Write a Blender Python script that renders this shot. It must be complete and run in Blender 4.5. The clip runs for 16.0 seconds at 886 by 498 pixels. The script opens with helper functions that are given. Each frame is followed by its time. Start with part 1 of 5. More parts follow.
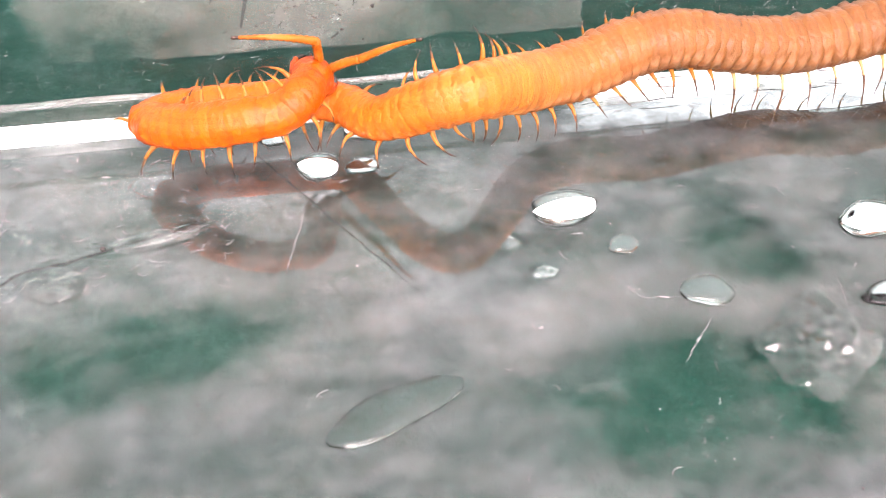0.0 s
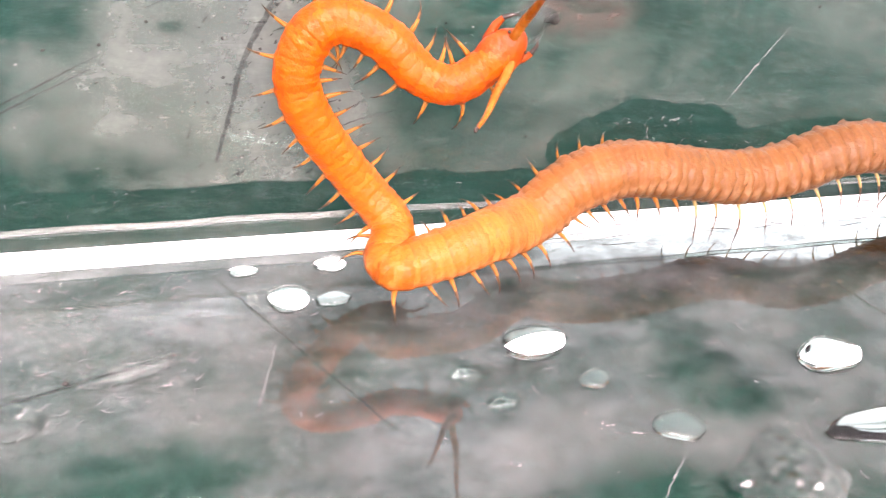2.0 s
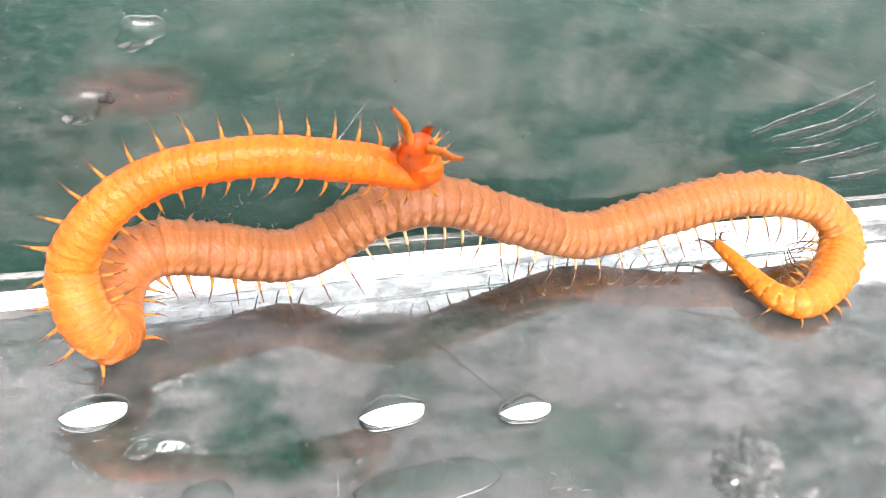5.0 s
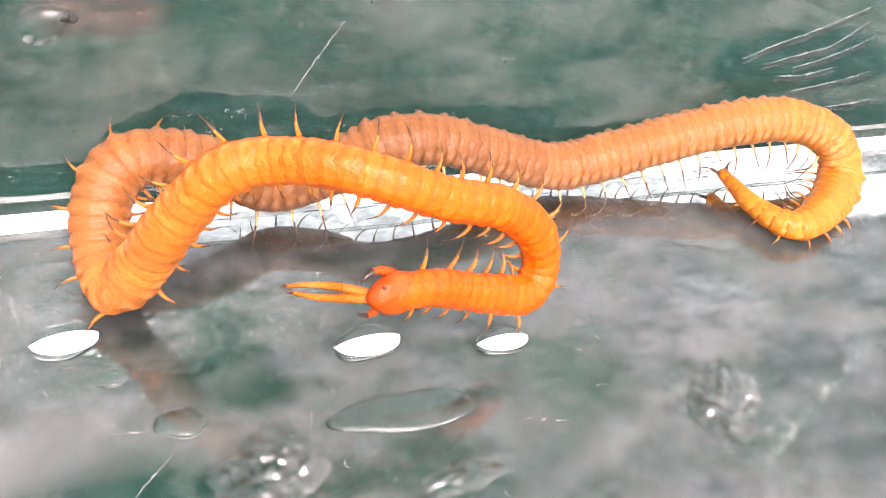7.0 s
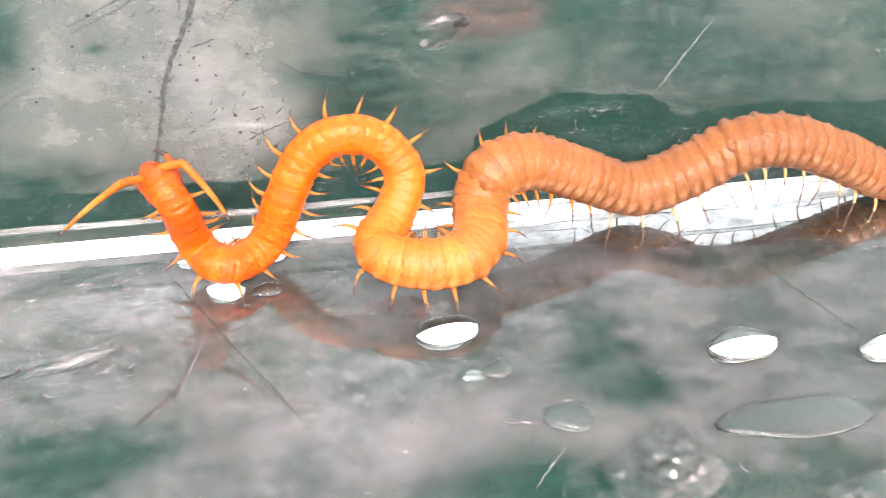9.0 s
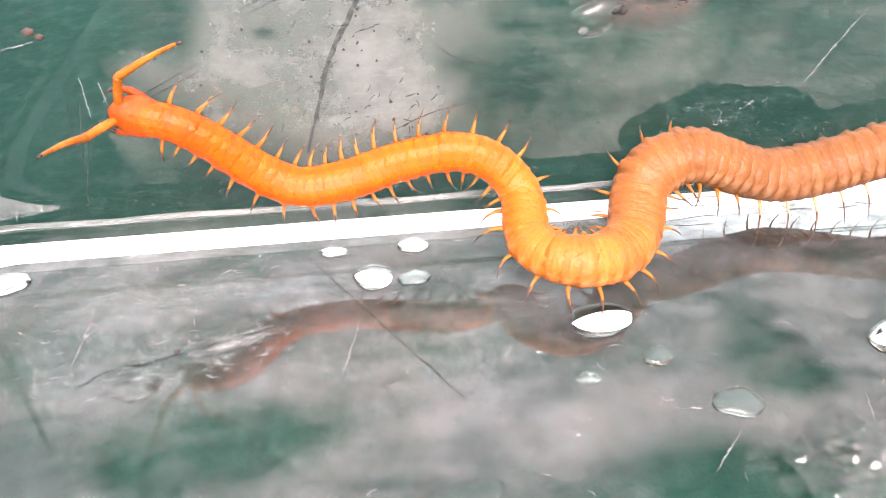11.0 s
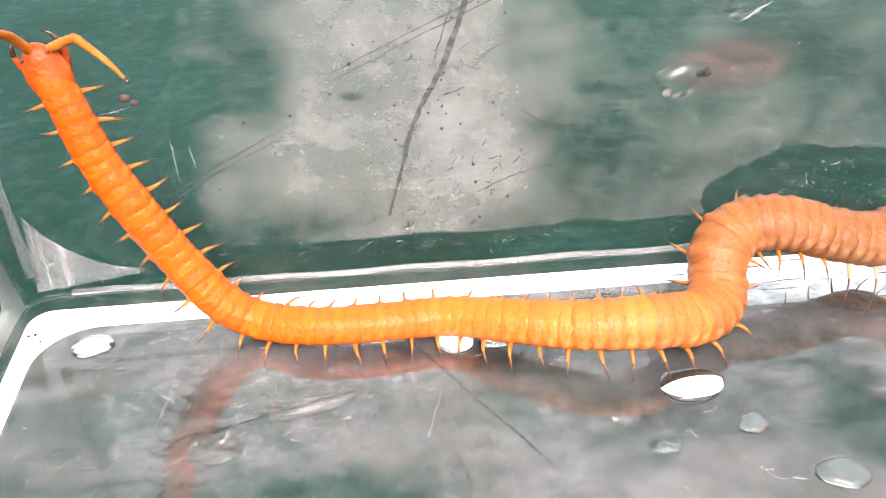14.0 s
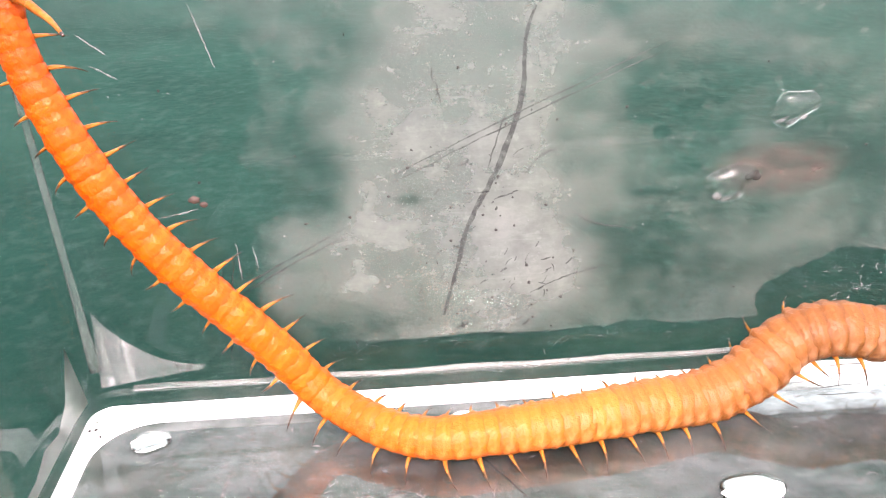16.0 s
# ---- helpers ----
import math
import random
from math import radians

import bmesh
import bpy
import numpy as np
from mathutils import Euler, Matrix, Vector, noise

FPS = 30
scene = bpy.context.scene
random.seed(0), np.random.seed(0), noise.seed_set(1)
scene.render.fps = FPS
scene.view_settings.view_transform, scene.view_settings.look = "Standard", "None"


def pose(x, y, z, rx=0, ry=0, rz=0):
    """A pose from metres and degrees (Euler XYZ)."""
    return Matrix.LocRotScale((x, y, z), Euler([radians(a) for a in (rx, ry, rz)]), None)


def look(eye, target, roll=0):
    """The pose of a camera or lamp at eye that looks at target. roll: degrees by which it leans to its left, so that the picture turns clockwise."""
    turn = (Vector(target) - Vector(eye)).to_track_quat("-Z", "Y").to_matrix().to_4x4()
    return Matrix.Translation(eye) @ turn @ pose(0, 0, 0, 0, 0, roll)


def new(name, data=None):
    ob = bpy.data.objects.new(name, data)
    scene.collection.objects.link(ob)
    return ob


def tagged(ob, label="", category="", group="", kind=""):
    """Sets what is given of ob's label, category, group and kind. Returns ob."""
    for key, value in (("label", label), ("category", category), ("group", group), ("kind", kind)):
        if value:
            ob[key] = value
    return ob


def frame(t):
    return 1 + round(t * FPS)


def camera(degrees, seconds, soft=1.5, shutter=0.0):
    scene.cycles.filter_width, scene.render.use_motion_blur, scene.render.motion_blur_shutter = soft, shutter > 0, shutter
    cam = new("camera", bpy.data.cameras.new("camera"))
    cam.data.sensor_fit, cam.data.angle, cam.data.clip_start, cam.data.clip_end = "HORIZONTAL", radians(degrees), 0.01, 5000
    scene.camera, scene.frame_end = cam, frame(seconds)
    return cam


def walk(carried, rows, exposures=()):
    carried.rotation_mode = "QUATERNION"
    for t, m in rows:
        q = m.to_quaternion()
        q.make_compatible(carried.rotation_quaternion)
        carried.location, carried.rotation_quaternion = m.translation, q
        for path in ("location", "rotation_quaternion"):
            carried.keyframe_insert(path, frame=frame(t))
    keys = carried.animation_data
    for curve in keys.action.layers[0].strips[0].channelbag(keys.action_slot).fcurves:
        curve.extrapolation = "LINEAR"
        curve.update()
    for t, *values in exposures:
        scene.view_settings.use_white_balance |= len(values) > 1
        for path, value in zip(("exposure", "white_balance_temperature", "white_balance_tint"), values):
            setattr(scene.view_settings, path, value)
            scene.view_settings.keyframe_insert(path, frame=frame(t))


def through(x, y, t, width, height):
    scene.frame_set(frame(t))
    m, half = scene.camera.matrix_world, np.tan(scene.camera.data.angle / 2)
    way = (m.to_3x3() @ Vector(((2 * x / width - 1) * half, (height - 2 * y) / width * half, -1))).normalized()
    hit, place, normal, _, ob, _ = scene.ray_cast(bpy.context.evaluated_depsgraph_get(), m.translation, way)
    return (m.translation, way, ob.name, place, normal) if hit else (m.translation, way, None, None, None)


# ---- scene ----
MM = 0.001
cam = camera(54.1, 16.0, soft=1.0, shutter=0.3)
PATH = [
    (0, look((0.04590, -0.07445, 0.05773), (0.06204, -0.00706, -0.01436), 3.32)),
    (0.5, look((0.04446, -0.07315, 0.05765), (0.06049, -0.00522, -0.01397), 3.19)),
    (1, look((0.03959, -0.07354, 0.05584), (0.05980, -0.00239, -0.01146), 5.41)),
    (1.5, look((0.03711, -0.07260, 0.05605), (0.06074, 0.00066, -0.00778), 6.88)),
    (2, look((0.04168, -0.07313, 0.05858), (0.06722, 0.00184, -0.00247), 7.36)),
    (2.5, look((0.05272, -0.07405, 0.05799), (0.07928, 0.00340, 0.00058), 6.23)),
    (3, look((0.06783, -0.08317, 0.05741), (0.09418, -0.00283, 0.00401), 4.97)),
    (3.5, look((0.07294, -0.08530, 0.06167), (0.10416, -0.00945, 0.00446), 7.15)),
    (4, look((0.07353, -0.08450, 0.06826), (0.10797, -0.01218, 0.00839), 10.05)),
    (4.2, look((0.07328, -0.08254, 0.07185), (0.10886, -0.01122, 0.01146), 11.17)),
    (6.3, look((0.08055, -0.07968, 0.07319), (0.11333, -0.00961, 0.00981), 10.76)),
    (6.5, look((0.07992, -0.08050, 0.07315), (0.11354, -0.01208, 0.00843), 11.14)),
    (7, look((0.07817, -0.07984, 0.07206), (0.11241, -0.01464, 0.00441), 12.64)),
    (7.5, look((0.07179, -0.08027, 0.06643), (0.10861, -0.01426, 0.00096), 13.16)),
    (8, look((0.07001, -0.07877, 0.06155), (0.10176, -0.01001, -0.00375), 9.27)),
    (8.5, look((0.06742, -0.07870, 0.06421), (0.08602, -0.00669, -0.00264), 4.06)),
    (9, look((0.06057, -0.07738, 0.06733), (0.07305, -0.00424, 0.00029), 1.04)),
    (9.5, look((0.05492, -0.07852, 0.06738), (0.06551, -0.00547, -0.00008), 0.60)),
    (9.7, look((0.05288, -0.07994, 0.06622), (0.06340, -0.00612, -0.00042), 0.48)),
    (11.8, look((0.04364, -0.07730, 0.06314), (0.05513, 0.00008, 0.00085), 0.86)),
    (12, look((0.04301, -0.07811, 0.06302), (0.05380, 0.00023, 0.00182), 0.52)),
    (12.5, look((0.04112, -0.07873, 0.06197), (0.04953, 0.00063, 0.00171), -0.53)),
    (13, look((0.03914, -0.07850, 0.06153), (0.04598, 0.00134, 0.00170), -1.16)),
    (13.5, look((0.03956, -0.07800, 0.06184), (0.04588, 0.00232, 0.00261), -1.36)),
    (14, look((0.04141, -0.07752, 0.06211), (0.04856, 0.00384, 0.00440), -1.28)),
    (14.5, look((0.04314, -0.07758, 0.06300), (0.05049, 0.00483, 0.00683), -1.29)),
    (15, look((0.04193, -0.07770, 0.06298), (0.04985, 0.00627, 0.00926), -1.47)),
    (15.5, look((0.04082, -0.07859, 0.06308), (0.04661, 0.00750, 0.01254), -2.18)),
    (16, look((0.04013, -0.07976, 0.06164), (0.04310, 0.00885, 0.01537), -2.54)),
]

walk(cam, PATH, exposures=[(0, 2.64, 7050, 35), (1.5, 2.58, 7050, 35), (3, 2.46, 7050, 35), (4.2, 2.60, 7050, 35), (6.5, 2.64, 7050, 35), (16, 2.64, 7050, 35)])

# ---------------------------------------------------------------- light
world = bpy.data.worlds.new("overcast_sky")
scene.world = world
world.use_nodes = True
wn, wl = world.node_tree.nodes, world.node_tree.links
sky = wn.new("ShaderNodeTexSky")
sky.sky_type, sky.sun_disc = "NISHITA", False
sky.sun_elevation, sky.sun_rotation = radians(50), radians(180)
sky.air_density, sky.dust_density, sky.ozone_density = 1.0, 4.0, 0.5
grey = wn.new("ShaderNodeHueSaturation")
grey.inputs["Saturation"].default_value = 0.12
wl.new(sky.outputs[0], grey.inputs["Color"])
wl.new(grey.outputs[0], wn["Background"].inputs["Color"])
wn["Background"].inputs["Strength"].default_value = 0.15

sun = new("sun", bpy.data.lights.new("sun", "SUN"))
sun.data.energy, sun.data.angle, sun.data.color = 0.5, radians(30), (1.0, 0.96, 0.9)
sun.matrix_world = look((0.06, -0.643, 0.766), (0.06, 0.0, 0.0))


# ---------------------------------------------------------------- materials
class Mat:
    """A small builder of node materials."""

    def __init__(self, name):
        self.m = bpy.data.materials.new(name)
        self.m.use_nodes = True
        self.t = self.m.node_tree
        self.t.nodes.clear()
        self.out = self.add("ShaderNodeOutputMaterial")

    def add(self, kind, **values):
        n = self.t.nodes.new(kind)
        for k, v in values.items():
            n.inputs[k.replace("_", " ")].default_value = v
        return n

    def to(self, a, b):
        self.t.links.new(a, b)

    def coords(self, which="Object"):
        return self.add("ShaderNodeTexCoord").outputs[which]

    def noise(self, scale, detail=4.0, rough=0.55, stretch=None, vec=None, distortion=0.0):
        v = vec or self.coords()
        if stretch:
            mp = self.add("ShaderNodeMapping", Scale=stretch)
            self.to(v, mp.inputs["Vector"])
            v = mp.outputs[0]
        n = self.add("ShaderNodeTexNoise", Scale=scale, Detail=detail, Roughness=rough, Distortion=distortion)
        self.to(v, n.inputs["Vector"])
        return n.outputs["Fac"]

    def ramp(self, fac, stops):
        r = self.add("ShaderNodeValToRGB")
        e = r.color_ramp.elements
        while len(e) < len(stops):
            e.new(0.5)
        for el, (p, c) in zip(e, stops):
            el.position = p
            el.color = (c, c, c, 1) if not isinstance(c, tuple) else (*c, 1)
        self.to(fac, r.inputs["Fac"])
        return r.outputs["Color"]

    def math(self, op, a, b=None, clamp=False):
        n = self.t.nodes.new("ShaderNodeMath")
        n.operation, n.use_clamp = op, clamp
        for i, v in enumerate((a, b)):
            if v is None:
                continue
            if isinstance(v, (int, float)):
                n.inputs[i].default_value = v
            else:
                self.to(v, n.inputs[i])
        return n.outputs[0]

    def mixc(self, fac, a, b):
        n = self.t.nodes.new("ShaderNodeMix")
        n.data_type = "RGBA"
        for sock, v in ((n.inputs[0], fac), (n.inputs[6], a), (n.inputs[7], b)):
            if isinstance(v, (int, float)):
                sock.default_value = v
            elif isinstance(v, tuple):
                sock.default_value = (*v, 1)
            else:
                self.to(v, sock)
        return n.outputs[2]

    def mixs(self, fac, a, b):
        n = self.t.nodes.new("ShaderNodeMixShader")
        if isinstance(fac, (int, float)):
            n.inputs[0].default_value = fac
        else:
            self.to(fac, n.inputs[0])
        self.to(a, n.inputs[1])
        self.to(b, n.inputs[2])
        return n.outputs[0]

    def bump(self, height, strength, distance=0.0002):
        n = self.add("ShaderNodeBump", Strength=strength, Distance=distance)
        self.to(height, n.inputs["Height"])
        return n.outputs[0]

    def spot(self, cx, cy, cz, rx, ry, rz, soft=0.5):
        """1 in the middle of an ellipsoid of the object's space, 0 outside, with an uneven rim."""
        mp = self.add("ShaderNodeMapping")
        mp.vector_type = "POINT"
        mp.inputs["Location"].default_value = (-cx / rx, -cy / ry, -cz / rz)
        mp.inputs["Scale"].default_value = (1 / rx, 1 / ry, 1 / rz)
        self.to(self.coords(), mp.inputs["Vector"])
        ln = self.t.nodes.new("ShaderNodeVectorMath")
        ln.operation = "LENGTH"
        self.to(mp.outputs[0], ln.inputs[0])
        wob = self.math("MULTIPLY", self.math("SUBTRACT", self.noise(120, 3), 0.5), 0.9)
        d = self.math("ADD", ln.outputs["Value"], wob)
        mr = self.add("ShaderNodeMapRange")
        mr.interpolation_type = "SMOOTHSTEP"
        mr.inputs["From Min"].default_value, mr.inputs["From Max"].default_value = 1.0, 1.0 - soft
        self.to(d, mr.inputs["Value"])
        return mr.outputs[0]

    def surface(self, shader):
        self.to(shader, self.out.inputs["Surface"])
        return self.m


def principled(m, color, rough=0.5, normal=None, **more):
    p = m.add("ShaderNodeBsdfPrincipled", **more)
    for sock, v in (("Base Color", color), ("Roughness", rough)):
        if isinstance(v, tuple):
            p.inputs[sock].default_value = (*v, 1)
        elif isinstance(v, (int, float)):
            p.inputs[sock].default_value = v
        else:
            m.to(v, p.inputs[sock])
    if normal is not None:
        m.to(normal, p.inputs["Normal"])
    return p.outputs[0]


def scratched_plastic(name, haze_low, haze_high, haze_color, spots=(), gloss_ior=1.9, gloss_rough=0.006, tint=(0.93, 0.99, 0.97), streaks=1.0, dull=(), mottle=1.0, sheen=(1, 1, 1)):
    """Clear plastic: see-through, clouded by scuffs and by spots that paint reflections, glossy by Fresnel."""
    m = Mat(name)
    big = m.ramp(m.noise(34, 7, 0.68, stretch=(0.6, 1.0, 1.2), distortion=0.12), [(0.40, 0.0), (0.64, 1.0)])
    fine = m.ramp(m.noise(260, 6, 0.65), [(0.35, 0.25), (0.75, 1.0)])
    scr = m.ramp(m.noise(90, 3, 0.7, stretch=(1.0, 7.0, 0.6)), [(0.60, 0.0), (0.66, 1.0)])
    scr2 = m.ramp(m.noise(140, 3, 0.7, stretch=(0.5, 1.0, 8.0)), [(0.62, 0.0), (0.67, 1.0)])
    haze = m.math("ADD", haze_low, m.math("MULTIPLY", m.math("MULTIPLY", big, fine), haze_high - haze_low))
    smear = m.ramp(m.noise(120, 9, 0.74, stretch=(0.5, 1.0, 1.0), distortion=0.2), [(0.45, 0.0), (0.64, 1.0)])
    grit = m.ramp(m.noise(700, 4, 0.7), [(0.58, 0.0), (0.68, 1.0)])
    haze = m.math("ADD", haze, m.math("ADD", m.math("MULTIPLY", smear, 0.30 * mottle), m.math("MULTIPLY", grit, 0.20 * mottle)))
    for amount, spot in spots:
        haze = m.math("ADD", haze, m.math("MULTIPLY", m.math("MULTIPLY", m.spot(*spot), amount), m.math("ADD", m.math("MULTIPLY", fine, 0.5), 0.6)))
    haze = m.math("ADD", haze, m.math("MULTIPLY", m.math("ADD", scr, scr2), 0.06 * streaks))
    haze = m.math("MINIMUM", m.math("MAXIMUM", haze, 0.0), 0.96)
    bump = m.bump(m.math("ADD", m.noise(60, 3), m.math("MULTIPLY", m.noise(700, 4), 0.15)), 0.06, 0.0005)
    cloud = m.mixc(m.noise(400, 4), tuple(c * 0.8 for c in haze_color), haze_color)
    cloud = m.mixc(m.ramp(m.noise(55, 5, 0.6, distortion=0.5), [(0.42, 0.0), (0.62, 0.5)]), cloud, (haze_color[0] * 1.04, haze_color[1] * 1.05, haze_color[2] * 0.93))
    through = m.add("ShaderNodeBsdfTranslucent")
    m.to(cloud, through.inputs["Color"])
    diffuse = m.mixs(0.5, principled(m, cloud, 0.45, bump), through.outputs[0])
    clear = m.add("ShaderNodeBsdfTransparent", Color=(*tint, 1)).outputs[0]
    body = m.mixs(haze, clear, diffuse)
    if not gloss_ior:
        return m.surface(body)
    gl = m.add("ShaderNodeBsdfGlossy", Color=(*sheen, 1))
    m.to(m.math("ADD", gloss_rough, m.math("MULTIPLY", big, gloss_rough)), gl.inputs["Roughness"])
    m.to(m.bump(m.math("ADD", m.noise(60, 3), m.math("MULTIPLY", m.noise(700, 4), 0.15)), 0.025, 0.0005), gl.inputs["Normal"])
    fr = m.add("ShaderNodeFresnel", IOR=gloss_ior)
    shine = fr.outputs[0]
    # Gloss raised and lowered by place to paint the surroundings' reflection.
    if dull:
        sky_patches = m.math("ADD", 0.45, m.math("MULTIPLY", m.ramp(m.noise(70, 11, 0.80, distortion=0.3), [(0.36, 0.0), (0.60, 1.0)]), 0.60))
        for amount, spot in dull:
            sky_patches = m.math("SUBTRACT", sky_patches, m.math("MULTIPLY", m.spot(*spot), amount))
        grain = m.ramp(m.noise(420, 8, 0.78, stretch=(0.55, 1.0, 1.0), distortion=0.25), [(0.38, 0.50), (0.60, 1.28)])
        shine = m.math("MULTIPLY", shine, m.math("MULTIPLY", m.math("MAXIMUM", sky_patches, 0.16), grain))
    return m.surface(m.mixs(shine, body, gl.outputs[0]))


def ground_material():
    m = Mat("green_ground")
    c = m.mixc(m.ramp(m.noise(22, 5), [(0.35, 0.0), (0.7, 1.0)]), (0.0020, 0.0220, 0.0168), (0.0060, 0.0370, 0.0285))
    c = m.mixc(m.ramp(m.noise(300, 5), [(0.5, 0.0), (0.8, 0.5)]), c, (0.0376, 0.0658, 0.0564))
    return m.surface(principled(m, c, 0.9, m.bump(m.noise(500, 4), 0.4, 0.001), **{"Specular IOR Level": 0.08}))


def chitin(name, top, low, rough=0.40):
    """Segmented skin: glossy, a little translucent, mottled, darker in the creases."""
    pale = min(1.0, top[2] / 0.007)
    m = Mat(name)
    v = m.noise(420, 4, 0.6)
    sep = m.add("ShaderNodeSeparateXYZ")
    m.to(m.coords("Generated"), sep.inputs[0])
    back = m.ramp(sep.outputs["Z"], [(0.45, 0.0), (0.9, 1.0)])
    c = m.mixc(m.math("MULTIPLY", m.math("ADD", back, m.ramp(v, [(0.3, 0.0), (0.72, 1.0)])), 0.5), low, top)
    # pale warts along the flanks, a dark seam at each end, olive shade on the belly
    flank = m.math("MULTIPLY", m.ramp(sep.outputs["Z"], [(0.40, 0.0), (0.52, 1.0), (0.68, 1.0), (0.80, 0.0)]), m.ramp(sep.outputs["Y"], [(0.36, 0.0), (0.48, 1.0), (0.60, 1.0), (0.72, 0.0)]))
    c = m.mixc(m.math("MULTIPLY", flank, m.ramp(m.noise(900, 3), [(0.40, 0.1), (0.60, 0.75)])), c, tuple(min(1.0, x * 1.15 + 0.035 * pale) for x in top))
    c = m.mixc(m.ramp(sep.outputs["Y"], [(0.27, 0.34), (0.32, 0.0), (0.68, 0.0), (0.73, 0.34)]), c, tuple(x * 0.55 for x in low))
    c = m.mixc(m.ramp(sep.outputs["Y"], [(0.44, 0.0), (0.485, 0.22), (0.515, 0.22), (0.56, 0.0)]), c, tuple(min(1.0, x * 1.2 + 0.025 * pale) for x in top))
    # The shade underneath is put into the belly's colour.
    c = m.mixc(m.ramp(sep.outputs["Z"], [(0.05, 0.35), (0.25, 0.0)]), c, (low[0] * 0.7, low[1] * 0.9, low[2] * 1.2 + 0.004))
    # Fine pale speckle mixed into the colour as a sheen.
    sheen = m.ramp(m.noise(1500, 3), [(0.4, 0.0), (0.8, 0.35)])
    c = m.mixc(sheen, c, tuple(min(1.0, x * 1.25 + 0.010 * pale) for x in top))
    info = m.add("ShaderNodeObjectInfo")
    hs = m.add("ShaderNodeHueSaturation")
    m.to(m.math("ADD", 0.9, m.math("MULTIPLY", info.outputs["Random"], 0.2)), hs.inputs["Value"])
    m.to(c, hs.inputs["Color"])
    p = m.add("ShaderNodeBsdfPrincipled", Roughness=rough)
    p.inputs["Specular IOR Level"].default_value = 0.20
    m.to(hs.outputs[0], p.inputs["Base Color"])
    p.inputs["Subsurface Weight"].default_value = 0.25
    p.inputs["Subsurface Radius"].default_value = (0.0012, 0.0005, 0.0002)
    p.inputs["Subsurface Scale"].default_value = 0.6
    m.to(m.bump(m.math("ADD", v, m.math("MULTIPLY", m.noise(1500, 3), 0.45)), 0.8, 0.0004), p.inputs["Normal"])
    return m.surface(p.outputs[0])


def plain(name, low, high, rough=0.5, scale=600, **more):
    m = Mat(name)
    c = m.mixc(m.ramp(m.noise(scale, 4), [(0.3, 0.0), (0.7, 1.0)]), low, high)
    return m.surface(principled(m, c, rough, m.bump(m.noise(scale * 2, 3), 0.25, 0.0002), **more))


M_GROUND = ground_material()
# The large pale spots paint a bright reflection into the wall's clouding.
M_WALL = scratched_plastic("clear_wall_scuffs_and_glare", 0.0, 0.20, (0.200, 0.213, 0.196),
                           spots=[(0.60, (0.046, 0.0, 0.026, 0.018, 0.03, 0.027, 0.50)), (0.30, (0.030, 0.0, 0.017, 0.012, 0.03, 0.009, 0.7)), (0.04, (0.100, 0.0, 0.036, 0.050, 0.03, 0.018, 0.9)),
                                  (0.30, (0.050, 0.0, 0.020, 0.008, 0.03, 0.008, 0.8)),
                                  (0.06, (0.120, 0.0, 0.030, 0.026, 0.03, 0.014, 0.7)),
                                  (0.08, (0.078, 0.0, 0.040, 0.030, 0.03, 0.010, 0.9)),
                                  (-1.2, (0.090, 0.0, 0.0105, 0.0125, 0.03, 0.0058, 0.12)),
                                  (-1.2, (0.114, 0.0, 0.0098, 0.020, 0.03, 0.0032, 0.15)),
                                  # Long clear band that imitates the dark reflection along the wall's foot.
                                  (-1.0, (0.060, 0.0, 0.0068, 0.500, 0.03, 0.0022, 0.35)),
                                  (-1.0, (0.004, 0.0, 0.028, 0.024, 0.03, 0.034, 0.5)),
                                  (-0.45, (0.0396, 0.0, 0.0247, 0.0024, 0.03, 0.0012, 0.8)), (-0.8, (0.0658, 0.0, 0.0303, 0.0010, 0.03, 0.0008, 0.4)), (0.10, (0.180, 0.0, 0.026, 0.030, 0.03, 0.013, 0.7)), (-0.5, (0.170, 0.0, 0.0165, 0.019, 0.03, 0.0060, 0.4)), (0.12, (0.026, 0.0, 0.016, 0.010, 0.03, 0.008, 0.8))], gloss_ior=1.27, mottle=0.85)
